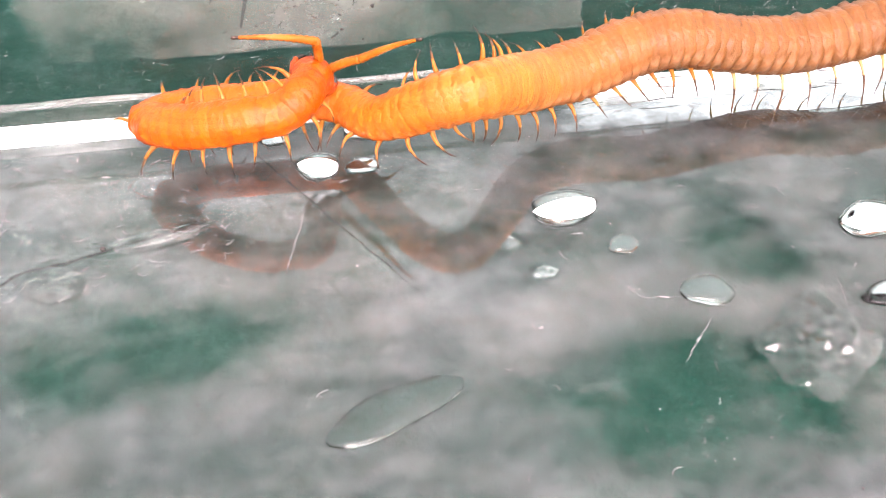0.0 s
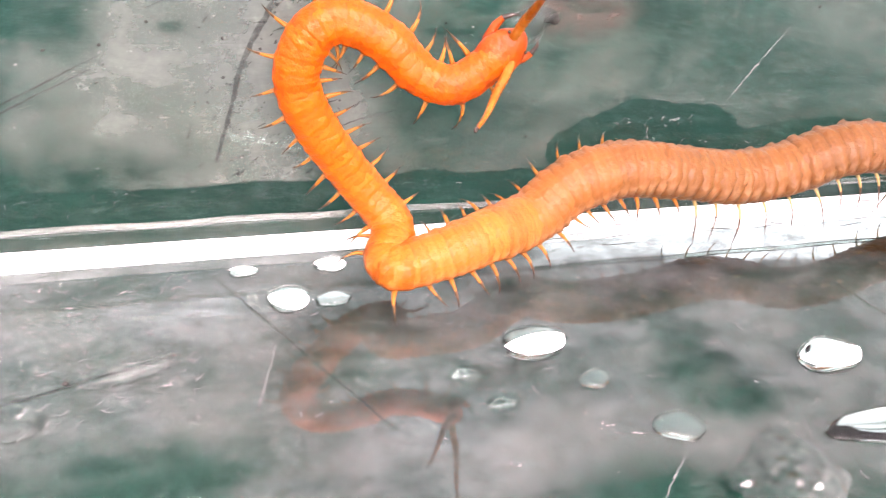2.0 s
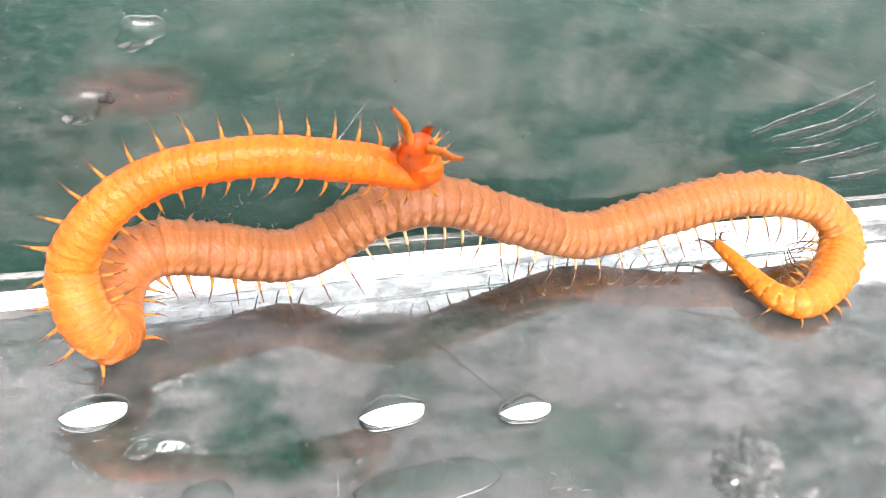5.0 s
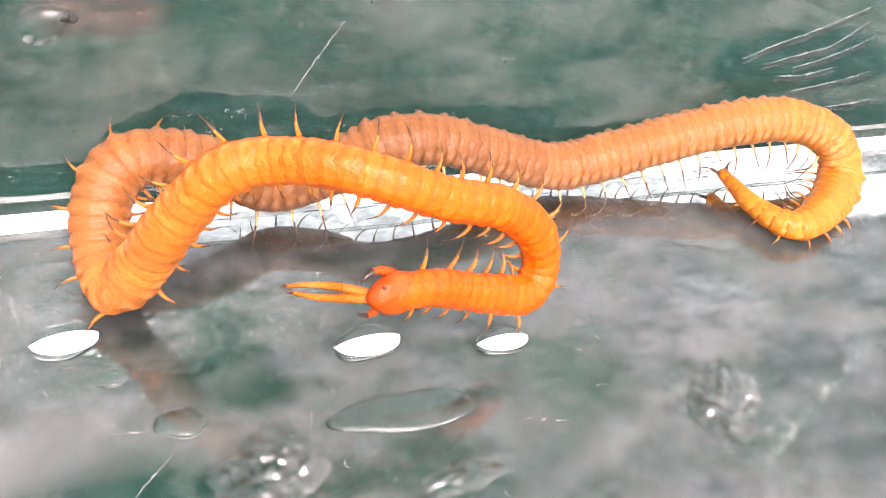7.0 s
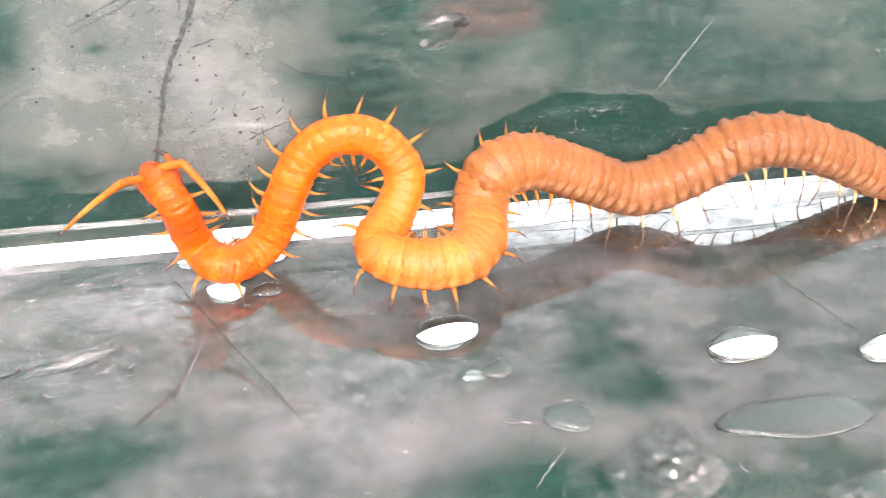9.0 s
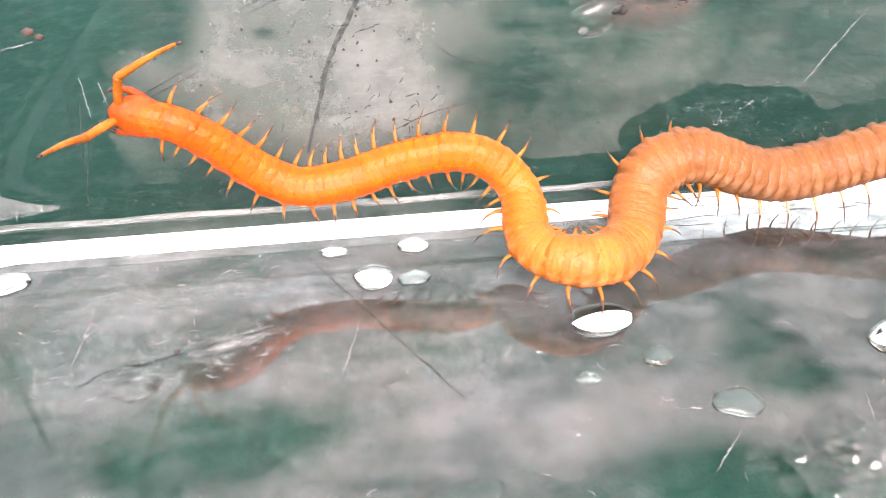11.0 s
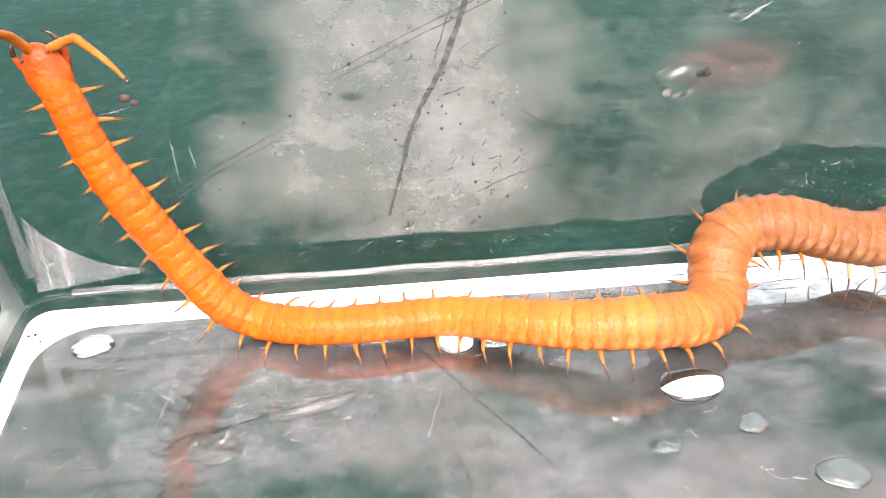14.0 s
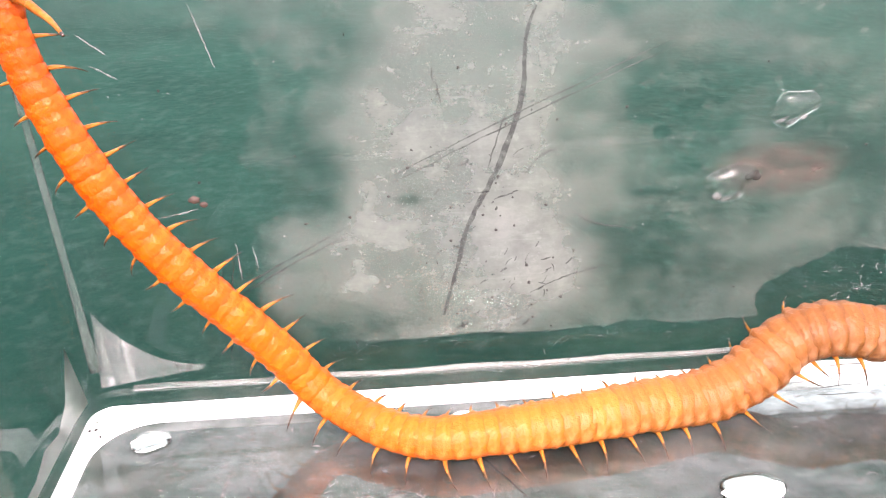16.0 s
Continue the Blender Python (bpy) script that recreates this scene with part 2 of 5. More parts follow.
# Haze and gloss spots stand in for bright and dark reflections in the floor.
M_FLOOR = scratched_plastic("clear_floor_scuffs_and_glare", 0.05, 0.36, (0.275, 0.275, 0.275),
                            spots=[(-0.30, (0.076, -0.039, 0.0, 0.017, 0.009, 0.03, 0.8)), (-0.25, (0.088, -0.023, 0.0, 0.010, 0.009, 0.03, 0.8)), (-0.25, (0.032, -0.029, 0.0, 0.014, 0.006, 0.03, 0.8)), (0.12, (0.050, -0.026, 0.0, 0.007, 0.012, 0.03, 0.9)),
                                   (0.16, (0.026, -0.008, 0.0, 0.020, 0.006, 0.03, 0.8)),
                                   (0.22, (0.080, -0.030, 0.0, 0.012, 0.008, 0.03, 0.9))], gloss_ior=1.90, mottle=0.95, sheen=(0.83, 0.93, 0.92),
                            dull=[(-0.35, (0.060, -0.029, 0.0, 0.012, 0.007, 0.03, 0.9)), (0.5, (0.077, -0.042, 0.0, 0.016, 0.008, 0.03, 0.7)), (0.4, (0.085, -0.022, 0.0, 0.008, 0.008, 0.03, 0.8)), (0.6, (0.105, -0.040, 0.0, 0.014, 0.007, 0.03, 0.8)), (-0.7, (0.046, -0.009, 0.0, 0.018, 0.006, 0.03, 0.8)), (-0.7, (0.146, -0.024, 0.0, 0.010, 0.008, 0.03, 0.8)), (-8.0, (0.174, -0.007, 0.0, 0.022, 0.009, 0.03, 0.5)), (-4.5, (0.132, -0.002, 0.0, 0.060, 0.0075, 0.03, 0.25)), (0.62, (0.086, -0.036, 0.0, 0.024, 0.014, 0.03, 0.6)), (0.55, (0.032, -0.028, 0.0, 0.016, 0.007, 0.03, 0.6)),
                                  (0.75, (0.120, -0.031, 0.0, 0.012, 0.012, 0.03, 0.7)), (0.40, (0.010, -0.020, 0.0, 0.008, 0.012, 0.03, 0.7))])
# White base colour in place of the light that the clear ledge catches.
def ledge_material():
    m = Mat("ledge_caught_light")
    c = m.mixc(m.ramp(m.noise(150, 5, stretch=(0.3, 1, 3)), [(0.3, 0.0), (0.6, 1.0)]), (0.86, 0.86, 0.86), (0.96, 0.96, 0.96))
    tr = m.add("ShaderNodeBsdfTranslucent")
    m.to(c, tr.inputs["Color"])
    return m.surface(m.mixs(0.2, principled(m, c, 0.25, m.bump(m.noise(400, 4, stretch=(0.2, 1, 2)), 0.4, 0.0004)), tr.outputs[0]))


M_STRIP = ledge_material()
M_BACK = scratched_plastic("clear_back_face", 0.0, 0.03, (0.1354, 0.1421, 0.1387), gloss_ior=0, mottle=0.12)
# Plain white that stands for the sky mirrored in a drop.
M_DROP = plain("drop_sky_reflection", (0.88, 0.87, 0.86), (0.96, 0.95, 0.95), 0.08, 900)
M_CLEAR = scratched_plastic("clear_water", 0.02, 0.08, (0.216, 0.2232, 0.216), gloss_ior=1.33, tint=(0.82, 0.90, 0.88), mottle=0.4)
M_FILM = scratched_plastic("crumpled_clear_film", 0.0, 0.16, (0.36, 0.36, 0.36), gloss_ior=1.45, gloss_rough=0.04, mottle=0.5)
M_RIB = plain("white_rib", (0.62, 0.62, 0.60), (0.85, 0.85, 0.84), 0.3, 300)
M_PALE = scratched_plastic("cloudy_moulding", 0.16, 0.42, (0.3024, 0.2938, 0.2938), gloss_ior=1.35, gloss_rough=0.1)


def scratch_material(name, low, high, cover, rough):
    """A broken scratch: in places the plastic shows through it."""
    m = Mat(name)
    c = m.mixc(m.ramp(m.noise(600, 4), [(0.3, 0.0), (0.7, 1.0)]), low, high)
    gaps = m.math("MULTIPLY", m.ramp(m.noise(900, 5, 0.65), [(0.36, 0.4), (0.56, 1.0)]), cover)
    return m.surface(m.mixs(gaps, m.add("ShaderNodeBsdfTransparent").outputs[0], principled(m, c, rough)))


# Dark tone of real scratches, and of the shade painted under wall ripples.
M_LINE = scratch_material("dirty_scratch_and_ripple_shade", (0.006768, 0.00846, 0.00846), (0.02369, 0.02538, 0.02538), 0.7, 0.6)
# White of real scuffs, and of glints painted on drops, ripples and wall.
M_WHITE = scratch_material("white_scuff_and_glint", (0.1296, 0.1339, 0.1339), (0.216, 0.216, 0.216), 0.6, 0.4)
M_SPECK = scratch_material("white_speck", (0.18, 0.18, 0.18), (0.42, 0.42, 0.42), 0.6, 0.3)
M_DIRT = plain("dark_dirt", (0.006768, 0.006091, 0.005076), (0.02369, 0.0203, 0.01692), 0.7)
M_RUST = plain("reddish_crumb", (0.02369, 0.01184, 0.00846), (0.05414, 0.02876, 0.0203), 0.7)


def stain_material():
    m = Mat("brown_stain")
    r = m.add("ShaderNodeTexGradient")
    r.gradient_type = "SPHERICAL"
    m.to(m.coords("Object"), r.inputs["Vector"])
    soft = m.math("MULTIPLY", m.ramp(r.outputs["Fac"], [(0.0, 0.0), (0.45, 1.0)]), m.ramp(m.noise(3, 5), [(0.3, 0.3), (0.7, 1.0)]))
    c = m.mixc(m.ramp(m.noise(2.2, 4), [(0.4, 0.0), (0.6, 1.0)]), (0.026, 0.015, 0.012), (0.060, 0.042, 0.034))
    clear = m.add("ShaderNodeBsdfTransparent").outputs[0]
    return m.surface(m.mixs(m.math("MULTIPLY", soft, 0.9), clear, principled(m, c, 0.5)))


M_STAIN = stain_material()


# ---------------------------------------------------------------- mesh helpers
def mesh_of(name, bm, material, smooth=True):
    me = bpy.data.meshes.new(name)
    bm.normal_update()
    bm.to_mesh(me)
    bm.free()
    for p in me.polygons:
        p.use_smooth = smooth
    for mt in material if isinstance(material, (list, tuple)) else [material]:
        me.materials.append(mt)
    return me


def part(name, bm, material, parent=None, label="", smooth=True):
    ob = new(name, bm if isinstance(bm, bpy.types.Mesh) else mesh_of(name, bm, material, smooth))
    if parent:
        ob.parent = parent
    if label:
        tagged(ob, label)
    return ob


def rounded_loop(out, radius, z, steps=10):
    """Points of the tub's plan at one height; out: metres outside the edge of the floor."""
    x0, x1, y0, y1 = 0.0036 - out, 0.235 + out, -0.165 - out, 0.0 + out
    pts = []
    for cx, cy, a in ((x1 - radius, y1 - radius, 0), (x0 + radius, y1 - radius, 90), (x0 + radius, y0 + radius, 180), (x1 - radius, y0 + radius, 270)):
        for i in range(steps + 1):
            b = radians(a + 90 * i / steps)
            pts.append(Vector((cx + radius * math.cos(b), cy + radius * math.sin(b), z)))
    return pts


def loft(bm, loops, inward=True):
    rows = [[bm.verts.new(p) for p in loop] for loop in loops]
    n = len(rows[0])
    for a, b in zip(rows, rows[1:]):
        for i in range(n):
            j = (i + 1) % n
            bm.faces.new((a[i], b[i], b[j], a[j]) if inward else (a[i], a[j], b[j], b[i]))
    return rows


def smooth_line(points, n):
    """n even steps along a smooth curve through points."""
    p = np.array(points, float)
    p = np.vstack([2 * p[0] - p[1], p, 2 * p[-1] - p[-2]])
    fine = []
    for i in range(1, len(p) - 2):
        a, b, c, d = p[i - 1:i + 3]
        for u in np.linspace(0, 1, 12, endpoint=False):
            fine.append(0.5 * (2 * b + (c - a) * u + (2 * a - 5 * b + 4 * c - d) * u * u + (3 * b - a - 3 * c + d) * u ** 3))
    fine = np.array(fine + [p[-2]])
    s = np.concatenate([[0], np.cumsum(np.linalg.norm(np.diff(fine, axis=0), axis=1))])
    u = np.linspace(0, s[-1], n)
    return np.stack([np.interp(u, s, fine[:, k]) for k in range(3)], 1)


def tube(bm, pts, radii, n=6):
    rows = []
    for i, (p, r) in enumerate(zip(pts, radii)):
        d = (Vector(pts[min(i + 1, len(pts) - 1)]) - Vector(pts[max(i - 1, 0)])).normalized()
        a = d.orthogonal().normalized()
        b = d.cross(a)
        rows.append([bm.verts.new(Vector(p) + (a * math.cos(2 * math.pi * k / n) + b * math.sin(2 * math.pi * k / n)) * r) for k in range(n)])
    for a, b in zip(rows, rows[1:]):
        for k in range(n):
            j = (k + 1) % n
            try:
                bm.faces.new((a[k], a[j], b[j], b[k]))
            except ValueError:
                pass
    bm.faces.new(rows[0][::-1])
    bm.faces.new(rows[-1])
    bmesh.ops.recalc_face_normals(bm, faces=bm.faces)


# ---------------------------------------------------------------- ground and tub
bm = bmesh.new()
bmesh.ops.create_grid(bm, x_segments=2, y_segments=2, size=400)
ground = part("ground", bm, M_GROUND)
ground.location.z = -0.0022
tagged(ground, "flat dull green ground under the clear tub", "ground", kind="structure")

tub = tagged(new("plastic_tub"), "clear scratched plastic tub, the light on its floor ledge painted white", "container")
bm = bmesh.new()
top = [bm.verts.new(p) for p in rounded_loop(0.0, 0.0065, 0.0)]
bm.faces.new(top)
part("floor_panel", bm, M_FLOOR, tub, "scratched glossy clear plastic floor with reflection patches painted in", smooth=False)
bm = bmesh.new()
low = [bm.verts.new(p) for p in rounded_loop(0.0, 0.004, -0.0016)]
bm.faces.new(low).normal_flip()
part("underside", bm, M_BACK, tub, smooth=False)
bm = bmesh.new()
loft(bm, [rounded_loop(0.0, 0.0065, 0.0), rounded_loop(0.0003, 0.0052, 0.0007), rounded_loop(0.0007, 0.0036, 0.0015), rounded_loop(0.0009, 0.0026, 0.0020)])
part("ledge", bm, M_STRIP, tub, "moulded ledge along the floor's edge, painted white for the light it catches")
bm = bmesh.new()
prof = [(0.0009, 0.0026, 0.0020), (0.0014, 0.0028, 0.0030), (0.0006, 0.0030, 0.0042), (0.0000, 0.0032, 0.0052), (0.0007, 0.0035, 0.0060),
        (0.0003, 0.0038, 0.0068), (0.0008, 0.0042, 0.0085)]
prof += [(0.0001 + 0.1 * z, 0.0046 + 0.06 * z, z) for z in (0.0105, 0.014, 0.02, 0.03, 0.04, 0.055, 0.08, 0.13)]
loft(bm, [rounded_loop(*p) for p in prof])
part("wall_shell", bm, M_WALL, tub, "scuffed clear plastic wall with bright reflection patches painted in")
bm = bmesh.new()
loft(bm, [rounded_loop(0.0131, 0.0165, 0.130), rounded_loop(0.0134, 0.0166, 0.131), rounded_loop(0.0180, 0.020, 0.131), rounded_loop(0.0182, 0.020, 0.129), rounded_loop(0.0145, 0.0175, 0.128),
          rounded_loop(0.0030, 0.012, 0.010), rounded_loop(0.0020, 0.008, 0.002), rounded_loop(0.0, 0.004, -0.0016)], False)
part("outer_shell", bm, M_BACK, tub)


# ---------------------------------------------------------------- mouldings of the tub
def patch(points_a, points_b):
    """A strip of quads between two rows of points."""
    bm = bmesh.new()
    ra, rb = [bm.verts.new(p) for p in points_a], [bm.verts.new(p) for p in points_b]
    for i in range(len(ra) - 1):
        bm.faces.new((ra[i], ra[i + 1], rb[i + 1], rb[i]))
    bmesh.ops.solidify(bm, geom=bm.faces[:], thickness=0.0004)
    return bm


def wall_point(x, z, proud=0.0004):
    return Vector((x, 0.0001 + 0.1 * z - proud, z))


arc, base = [], []
for k in range(15):
    u = k / 14
    arc.append(wall_point(0.0050 + 0.0112 * u ** 1.15, 0.0074 + 0.0070 * (1 - u) ** 1.9, 0.0006))
    base.append(wall_point(0.0046 + 0.0114 * u, 0.0055 + 0.0016 * u, 0.0010))
part("corner_web", patch(arc, base), M_PALE, tub, "cloudy moulded web in the corner of the wall")
bm = bmesh.new()
pts = [wall_point(0.008 + 0.0045 * k, 0.0050 + 0.0001 * math.sin(k * 1.7), 0.0006) for k in range(50)]
tube(bm, pts, [0.00032] * 50, 6)
part("bead_line", bm, M_PALE, tub, "pale moulded line above the ledge")
inner, outer = [], []
for k in range(22):
    y = 0.0008 - 0.0034 * k
    rise = 0.0066 * math.exp(-((0.0008 - y) / 0.0026) ** 1.2) + 0.0010 * math.exp(-((y + 0.0095) / 0.0016) ** 2) + 0.0009
    inner.append(Vector((0.0022 - 0.0003 * (k > 0), y, 0.0028)))
    outer.append(Vector((0.0019 - 0.0003 * (k > 0) - 0.08 * rise, y, 0.0028 + rise)))
part("side_rib", patch(outer, inner), M_RIB, tub, "thin white flared rib beside the ledge")
bm = bmesh.new()
tube(bm, [Vector((0.0043 - 0.05 * z, 0.0003 + 0.09 * z, z)) for z in (0.0070, 0.0100, 0.0140, 0.020, 0.028, 0.038, 0.050)], [0.0007, 0.0006, 0.0005, 0.0004, 0.0004, 0.0004, 0.0004], 8)
part("corner_bead", bm, M_PALE, tub, "cloudy rounded bead up the corner of the walls")

# ---------------------------------------------------------------- scratches
def ribbon(bm, pts, width, normal):
    """A thin tapering groove-like ridge along points."""
    n = len(pts)
    rows = []
    for i, p in enumerate(pts):
        d = (pts[min(i + 1, n - 1)] - pts[max(i - 1, 0)]).normalized()
        s = d.cross(normal).normalized()
        w = width * (0.25 + 0.75 * math.sin(math.pi * (i + 0.5) / n) ** 0.6) * random.uniform(0.75, 1.2)
        rows.append((bm.verts.new(p - s * w / 2), bm.verts.new(p + normal * 0.00006), bm.verts.new(p + s * w / 2)))
    for a, b in zip(rows, rows[1:]):
        bm.faces.new((a[0], a[1], b[1], b[0]))
        bm.faces.new((a[1], a[2], b[2], b[1]))


WALL_N = Vector((0, -1, 0.1)).normalized()
UP = Vector((0, 0, 1))


def wiggle(points, steps, amount):
    """Points along a smooth line with a slight hand-made waver."""
    line = smooth_line([(*p, 0.0) if len(p) == 2 else p for p in points], steps)
    return [(p[0] + random.uniform(-amount, amount), p[1] + random.uniform(-amount, amount)) for p in line]


def wall_scratch(points, width, material, label):
    bm = bmesh.new()
    ribbon(bm, [wall_point((x + 0.9) * MM, z * MM, 0.00012) for x, z in wiggle(points, 4 + 5 * len(points), 0.06)], width * MM, WALL_N)
    part("scratch", bm, material, tub, label)


def floor_scratch(points, width, material, label):
    bm = bmesh.new()
    ribbon(bm, [Vector(((x + 0.9) * MM, y * MM, 0.00008)) for x, y in wiggle(points, 4 + 5 * len(points), 0.08)], width * MM, UP)
    part("scratch", bm, material, tub, label)


wall_scratch([(52, 43.5), (51, 40.6), (50.5, 34.6), (48.1, 27.9), (44.9, 21.8), (43.3, 16.6), (41.7, 11.2)], 0.55, M_LINE, "long dark curved scratch on the wall")
for dz in (0, 0.75):
    wall_scratch([(36.7, 26.4 + dz), (50, 32.4 + dz), (65.7, 39.0 + dz)], 0.16, M_LINE, "fine straight scratch on the wall")
for pts in ([(46.9, 27.6), (49.1, 33.8)], [(55.8, 22.4), (58.3, 20.9), (62.4, 20.1)], [(50.8, 26.8), (52.4, 28.6), (54.5, 29.4)], [(51.2, 13.3), (55, 15), (59.6, 16.1)], [(47.5, 24.2), (50, 25)],
            [(42, 37), (42.4, 34.6)], [(41.6, 38.2), (41.8, 36.6)], [(20.1, 15.8), (18.2, 8.4)], [(19.9, 19.3), (18.5, 11.1)], [(18.6, 18.5), (18.0, 13.5)], [(16.5, 13.6), (24, 18), (32.0, 22.1)], [(16.7, 13.0), (24, 17.3), (31.5, 21.0)]):
    wall_scratch(pts, 0.17, M_LINE, "short dark scratch on the wall")
for pts in ([(19.0, 45.2), (20.7, 39.2)], [(20.3, 21.5), (20.5, 16.9)], [(10.5, 41), (8, 43)], [(8.8, 40), (11.2, 38.6)], [(96.7, 15.3), (99, 19), (102.6, 24.3)], [(22, 20.5), (22.4, 18)], [(12, 24), (17, 25)]):
    wall_scratch(pts, 0.17, M_WHITE, "pale scratch on the wall")
# Each ripple is a painted highlight with a painted strip of shade below.
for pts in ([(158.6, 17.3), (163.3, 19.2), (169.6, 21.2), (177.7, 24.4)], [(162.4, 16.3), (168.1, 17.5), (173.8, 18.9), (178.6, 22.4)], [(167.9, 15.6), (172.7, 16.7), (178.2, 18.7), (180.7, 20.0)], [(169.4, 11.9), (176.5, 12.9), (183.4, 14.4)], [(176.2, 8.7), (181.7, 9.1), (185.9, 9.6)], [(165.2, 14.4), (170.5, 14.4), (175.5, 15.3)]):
    wall_scratch(pts, 0.24, M_WHITE, "pale wavy stripe painted for the highlight on a ripple of the wall")
    wall_scratch([(x + 0.3, z - 0.6) for x, z in pts], 0.8, M_LINE, "dark stripe painted for the shade under a ripple of the wall")
floor_scratch([(28.4, -15.8), (32, -15.0), (36.6, -13.7)], 0.34, M_LINE, "dark scratch across the floor")
floor_scratch([(28.8, -16.2), (33, -15.6), (36.0, -14.0)], 0.25, M_WHITE, "pale scratch across the floor")
floor_scratch([(18.5, -19.5), (20.8, -17.8), (24, -17.2), (28.5, -16)], 0.34, M_LINE, "dark scratch across the floor")
floor_scratch([(40.3, -2.4), (46.2, -11.7), (55.4, -26.2)], 0.17, M_LINE, "long thin scratch across the floor")
floor_scratch([(18.5, -8.0), (18.2, -12), (17.5, -17.6)], 0.15, M_WHITE, "pale scratch across the floor")
floor_scratch([(43.5, -21.6), (45.9, -13.2)], 0.18, M_WHITE, "pale scratch across the floor")
floor_scratch([(75.4, -36.4), (79.6, -32.2)], 0.16, M_WHITE, "pale scratch across the floor")
floor_scratch([(73.5, -27.6), (74.2, -29), (77.1, -29.5)], 0.2, M_WHITE, "curled pale scratch on the floor")
floor_scratch([(93, -29.5), (92, -33.5)], 0.15, M_WHITE, "pale scratch across the floor")
floor_scratch([(108, -12), (112, -20), (114, -24)], 0.16, M_LINE, "fine scratch across the floor")

# many small scuffs and specks
bm = bmesh.new()
for k in range(420):
    x, y = random.uniform(6, 40), -2 - 20 * random.random() ** 1.5
    if random.random() < 0.45:
        x, y = random.uniform(44, 165), random.uniform(-46, -2)
    a, l = random.uniform(0, 6.28), random.uniform(0.2, 1.3)
    bend = random.uniform(-1.2, 1.2)
    pts = [Vector(((x + l * u * math.cos(a + bend * u)) * MM, (y + l * u * math.sin(a + bend * u)) * MM, 0.00007)) for u in (0, 0.25, 0.5, 0.75, 1)]
    ribbon(bm, pts, random.uniform(0.05, 0.20) * MM, UP)
part("floor_scuffs", bm, M_WHITE, tub, "small white scuffs all over the floor")["kind"] = "stuff"


def specks(name, material, count, place, size, label):
    bm = bmesh.new()
    for _ in range(count):
        c, nrm = place()
        s = random.uniform(0.4, 1.0) * size * MM
        ax = nrm.orthogonal().normalized()
        ay = nrm.cross(ax)
        n = 5
        ang = random.uniform(0, 6.28)
        stretch = random.uniform(0.35, 1.0)
        ring = []
        for i in range(n):
            b = 2 * math.pi * i / n
            u, w = s * math.cos(b) * random.uniform(0.6, 1.2), s * stretch * math.sin(b) * random.uniform(0.6, 1.2)
            ring.append(bm.verts.new(c + ax * (u * math.cos(ang) - w * math.sin(ang)) + ay * (u * math.sin(ang) + w * math.cos(ang))))
        top = bm.verts.new(c + nrm * s * 0.35)
        for i in range(n):
            bm.faces.new((ring[i], ring[(i + 1) % n], top))
    bmesh.ops.recalc_face_normals(bm, faces=bm.faces)
    part(name, bm, material, tub, label, smooth=False)["kind"] = "stuff"


def on_patch():
    x, z = random.gauss(47, 6), random.gauss(24, 8)
    return wall_point(x * MM, max(z, 9) * MM, 0.0001), WALL_N


def on_wall():
    return wall_point(random.uniform(6, 170) * MM, random.uniform(8, 45) * MM, 0.0001), WALL_N


def on_floor():
    return Vector((random.uniform(6, 170) * MM, random.uniform(-50, -2) * MM, 0.00005)), UP


specks("dirt_specks", M_DIRT, 45, on_patch, 0.24, "dark dirt specks on the scuffed wall")
specks("dirt_specks", M_DIRT, 45, on_wall, 0.25, "dark dirt specks on the wall")
specks("white_specks", M_SPECK, 600, on_floor, 0.12, "white specks on the floor")
specks("white_specks", M_SPECK, 300, on_wall, 0.14, "white specks on the wall")
specks("dirt_specks", M_DIRT, 320, on_floor, 0.15, "dark dirt specks on the floor")


bm = bmesh.new()
for k in range(60):
    x, z = random.gauss(48, 4.5), random.gauss(17, 5)
    a, l, bend = random.gauss(0.6, 0.5), random.uniform(0.3, 1.3), random.uniform(-0.6, 0.6)
    ribbon(bm, [wall_point((x + l * u * math.cos(a + bend * u)) * MM, (max(z, 9.5) + l * u * math.sin(a + bend * u)) * MM, 0.00012) for u in (0, 0.33, 0.66, 1)], random.uniform(0.06, 0.22) * MM, WALL_N)
part("wall_nicks", bm, M_LINE, tub, "short dark nicks in the pale patch of the wall")["kind"] = "stuff"
# White squiggles paint the glints of water on the wall.
bm = bmesh.new()
for k in range(260):
    x, z = random.gauss(89, 5), random.uniform(8.5, 14.5)
    if random.random() < 0.55:
        x, z = random.uniform(10, 76), random.uniform(6.2, 8.2)
    elif random.random() < 0.4:
        x, z = random.uniform(100, 128), random.uniform(8.5, 11.5)
    a, l, bend = random.uniform(0, 6.28), random.uniform(0.2, 0.9), random.uniform(-0.8, 0.8)
    ribbon(bm, [wall_point((x + l * u * math.cos(a + bend * u)) * MM, (z + l * u * math.sin(a + bend * u)) * MM, 0.00012) for u in (0, 0.2, 0.4, 0.6, 0.8, 1)], random.uniform(0.04, 0.11) * MM, WALL_N)
part("wet_wrinkles", bm, M_WHITE, tub, "small white squiggles painted for glints on the wet patch and foot of the wall")["kind"] = "stuff"


bm = bmesh.new()
for k in range(26):
    x, z = random.uniform(62, 175), random.choice((0.9, 1.9)) + random.uniform(-0.25, 0.25)
    l = random.uniform(1.5, 5)
    ribbon(bm, [Vector(((x + l * u) * MM, -0.0002, (z + 0.15 * math.sin(u * 3 + k)) * MM)) for u in (0, 0.2, 0.4, 0.6, 0.8, 1)], 0.12 * MM, Vector((0, -1, 0)))
part("ledge_cracks", bm, M_DIRT, tub, "thin dark hairlines along the ledge")["kind"] = "stuff"
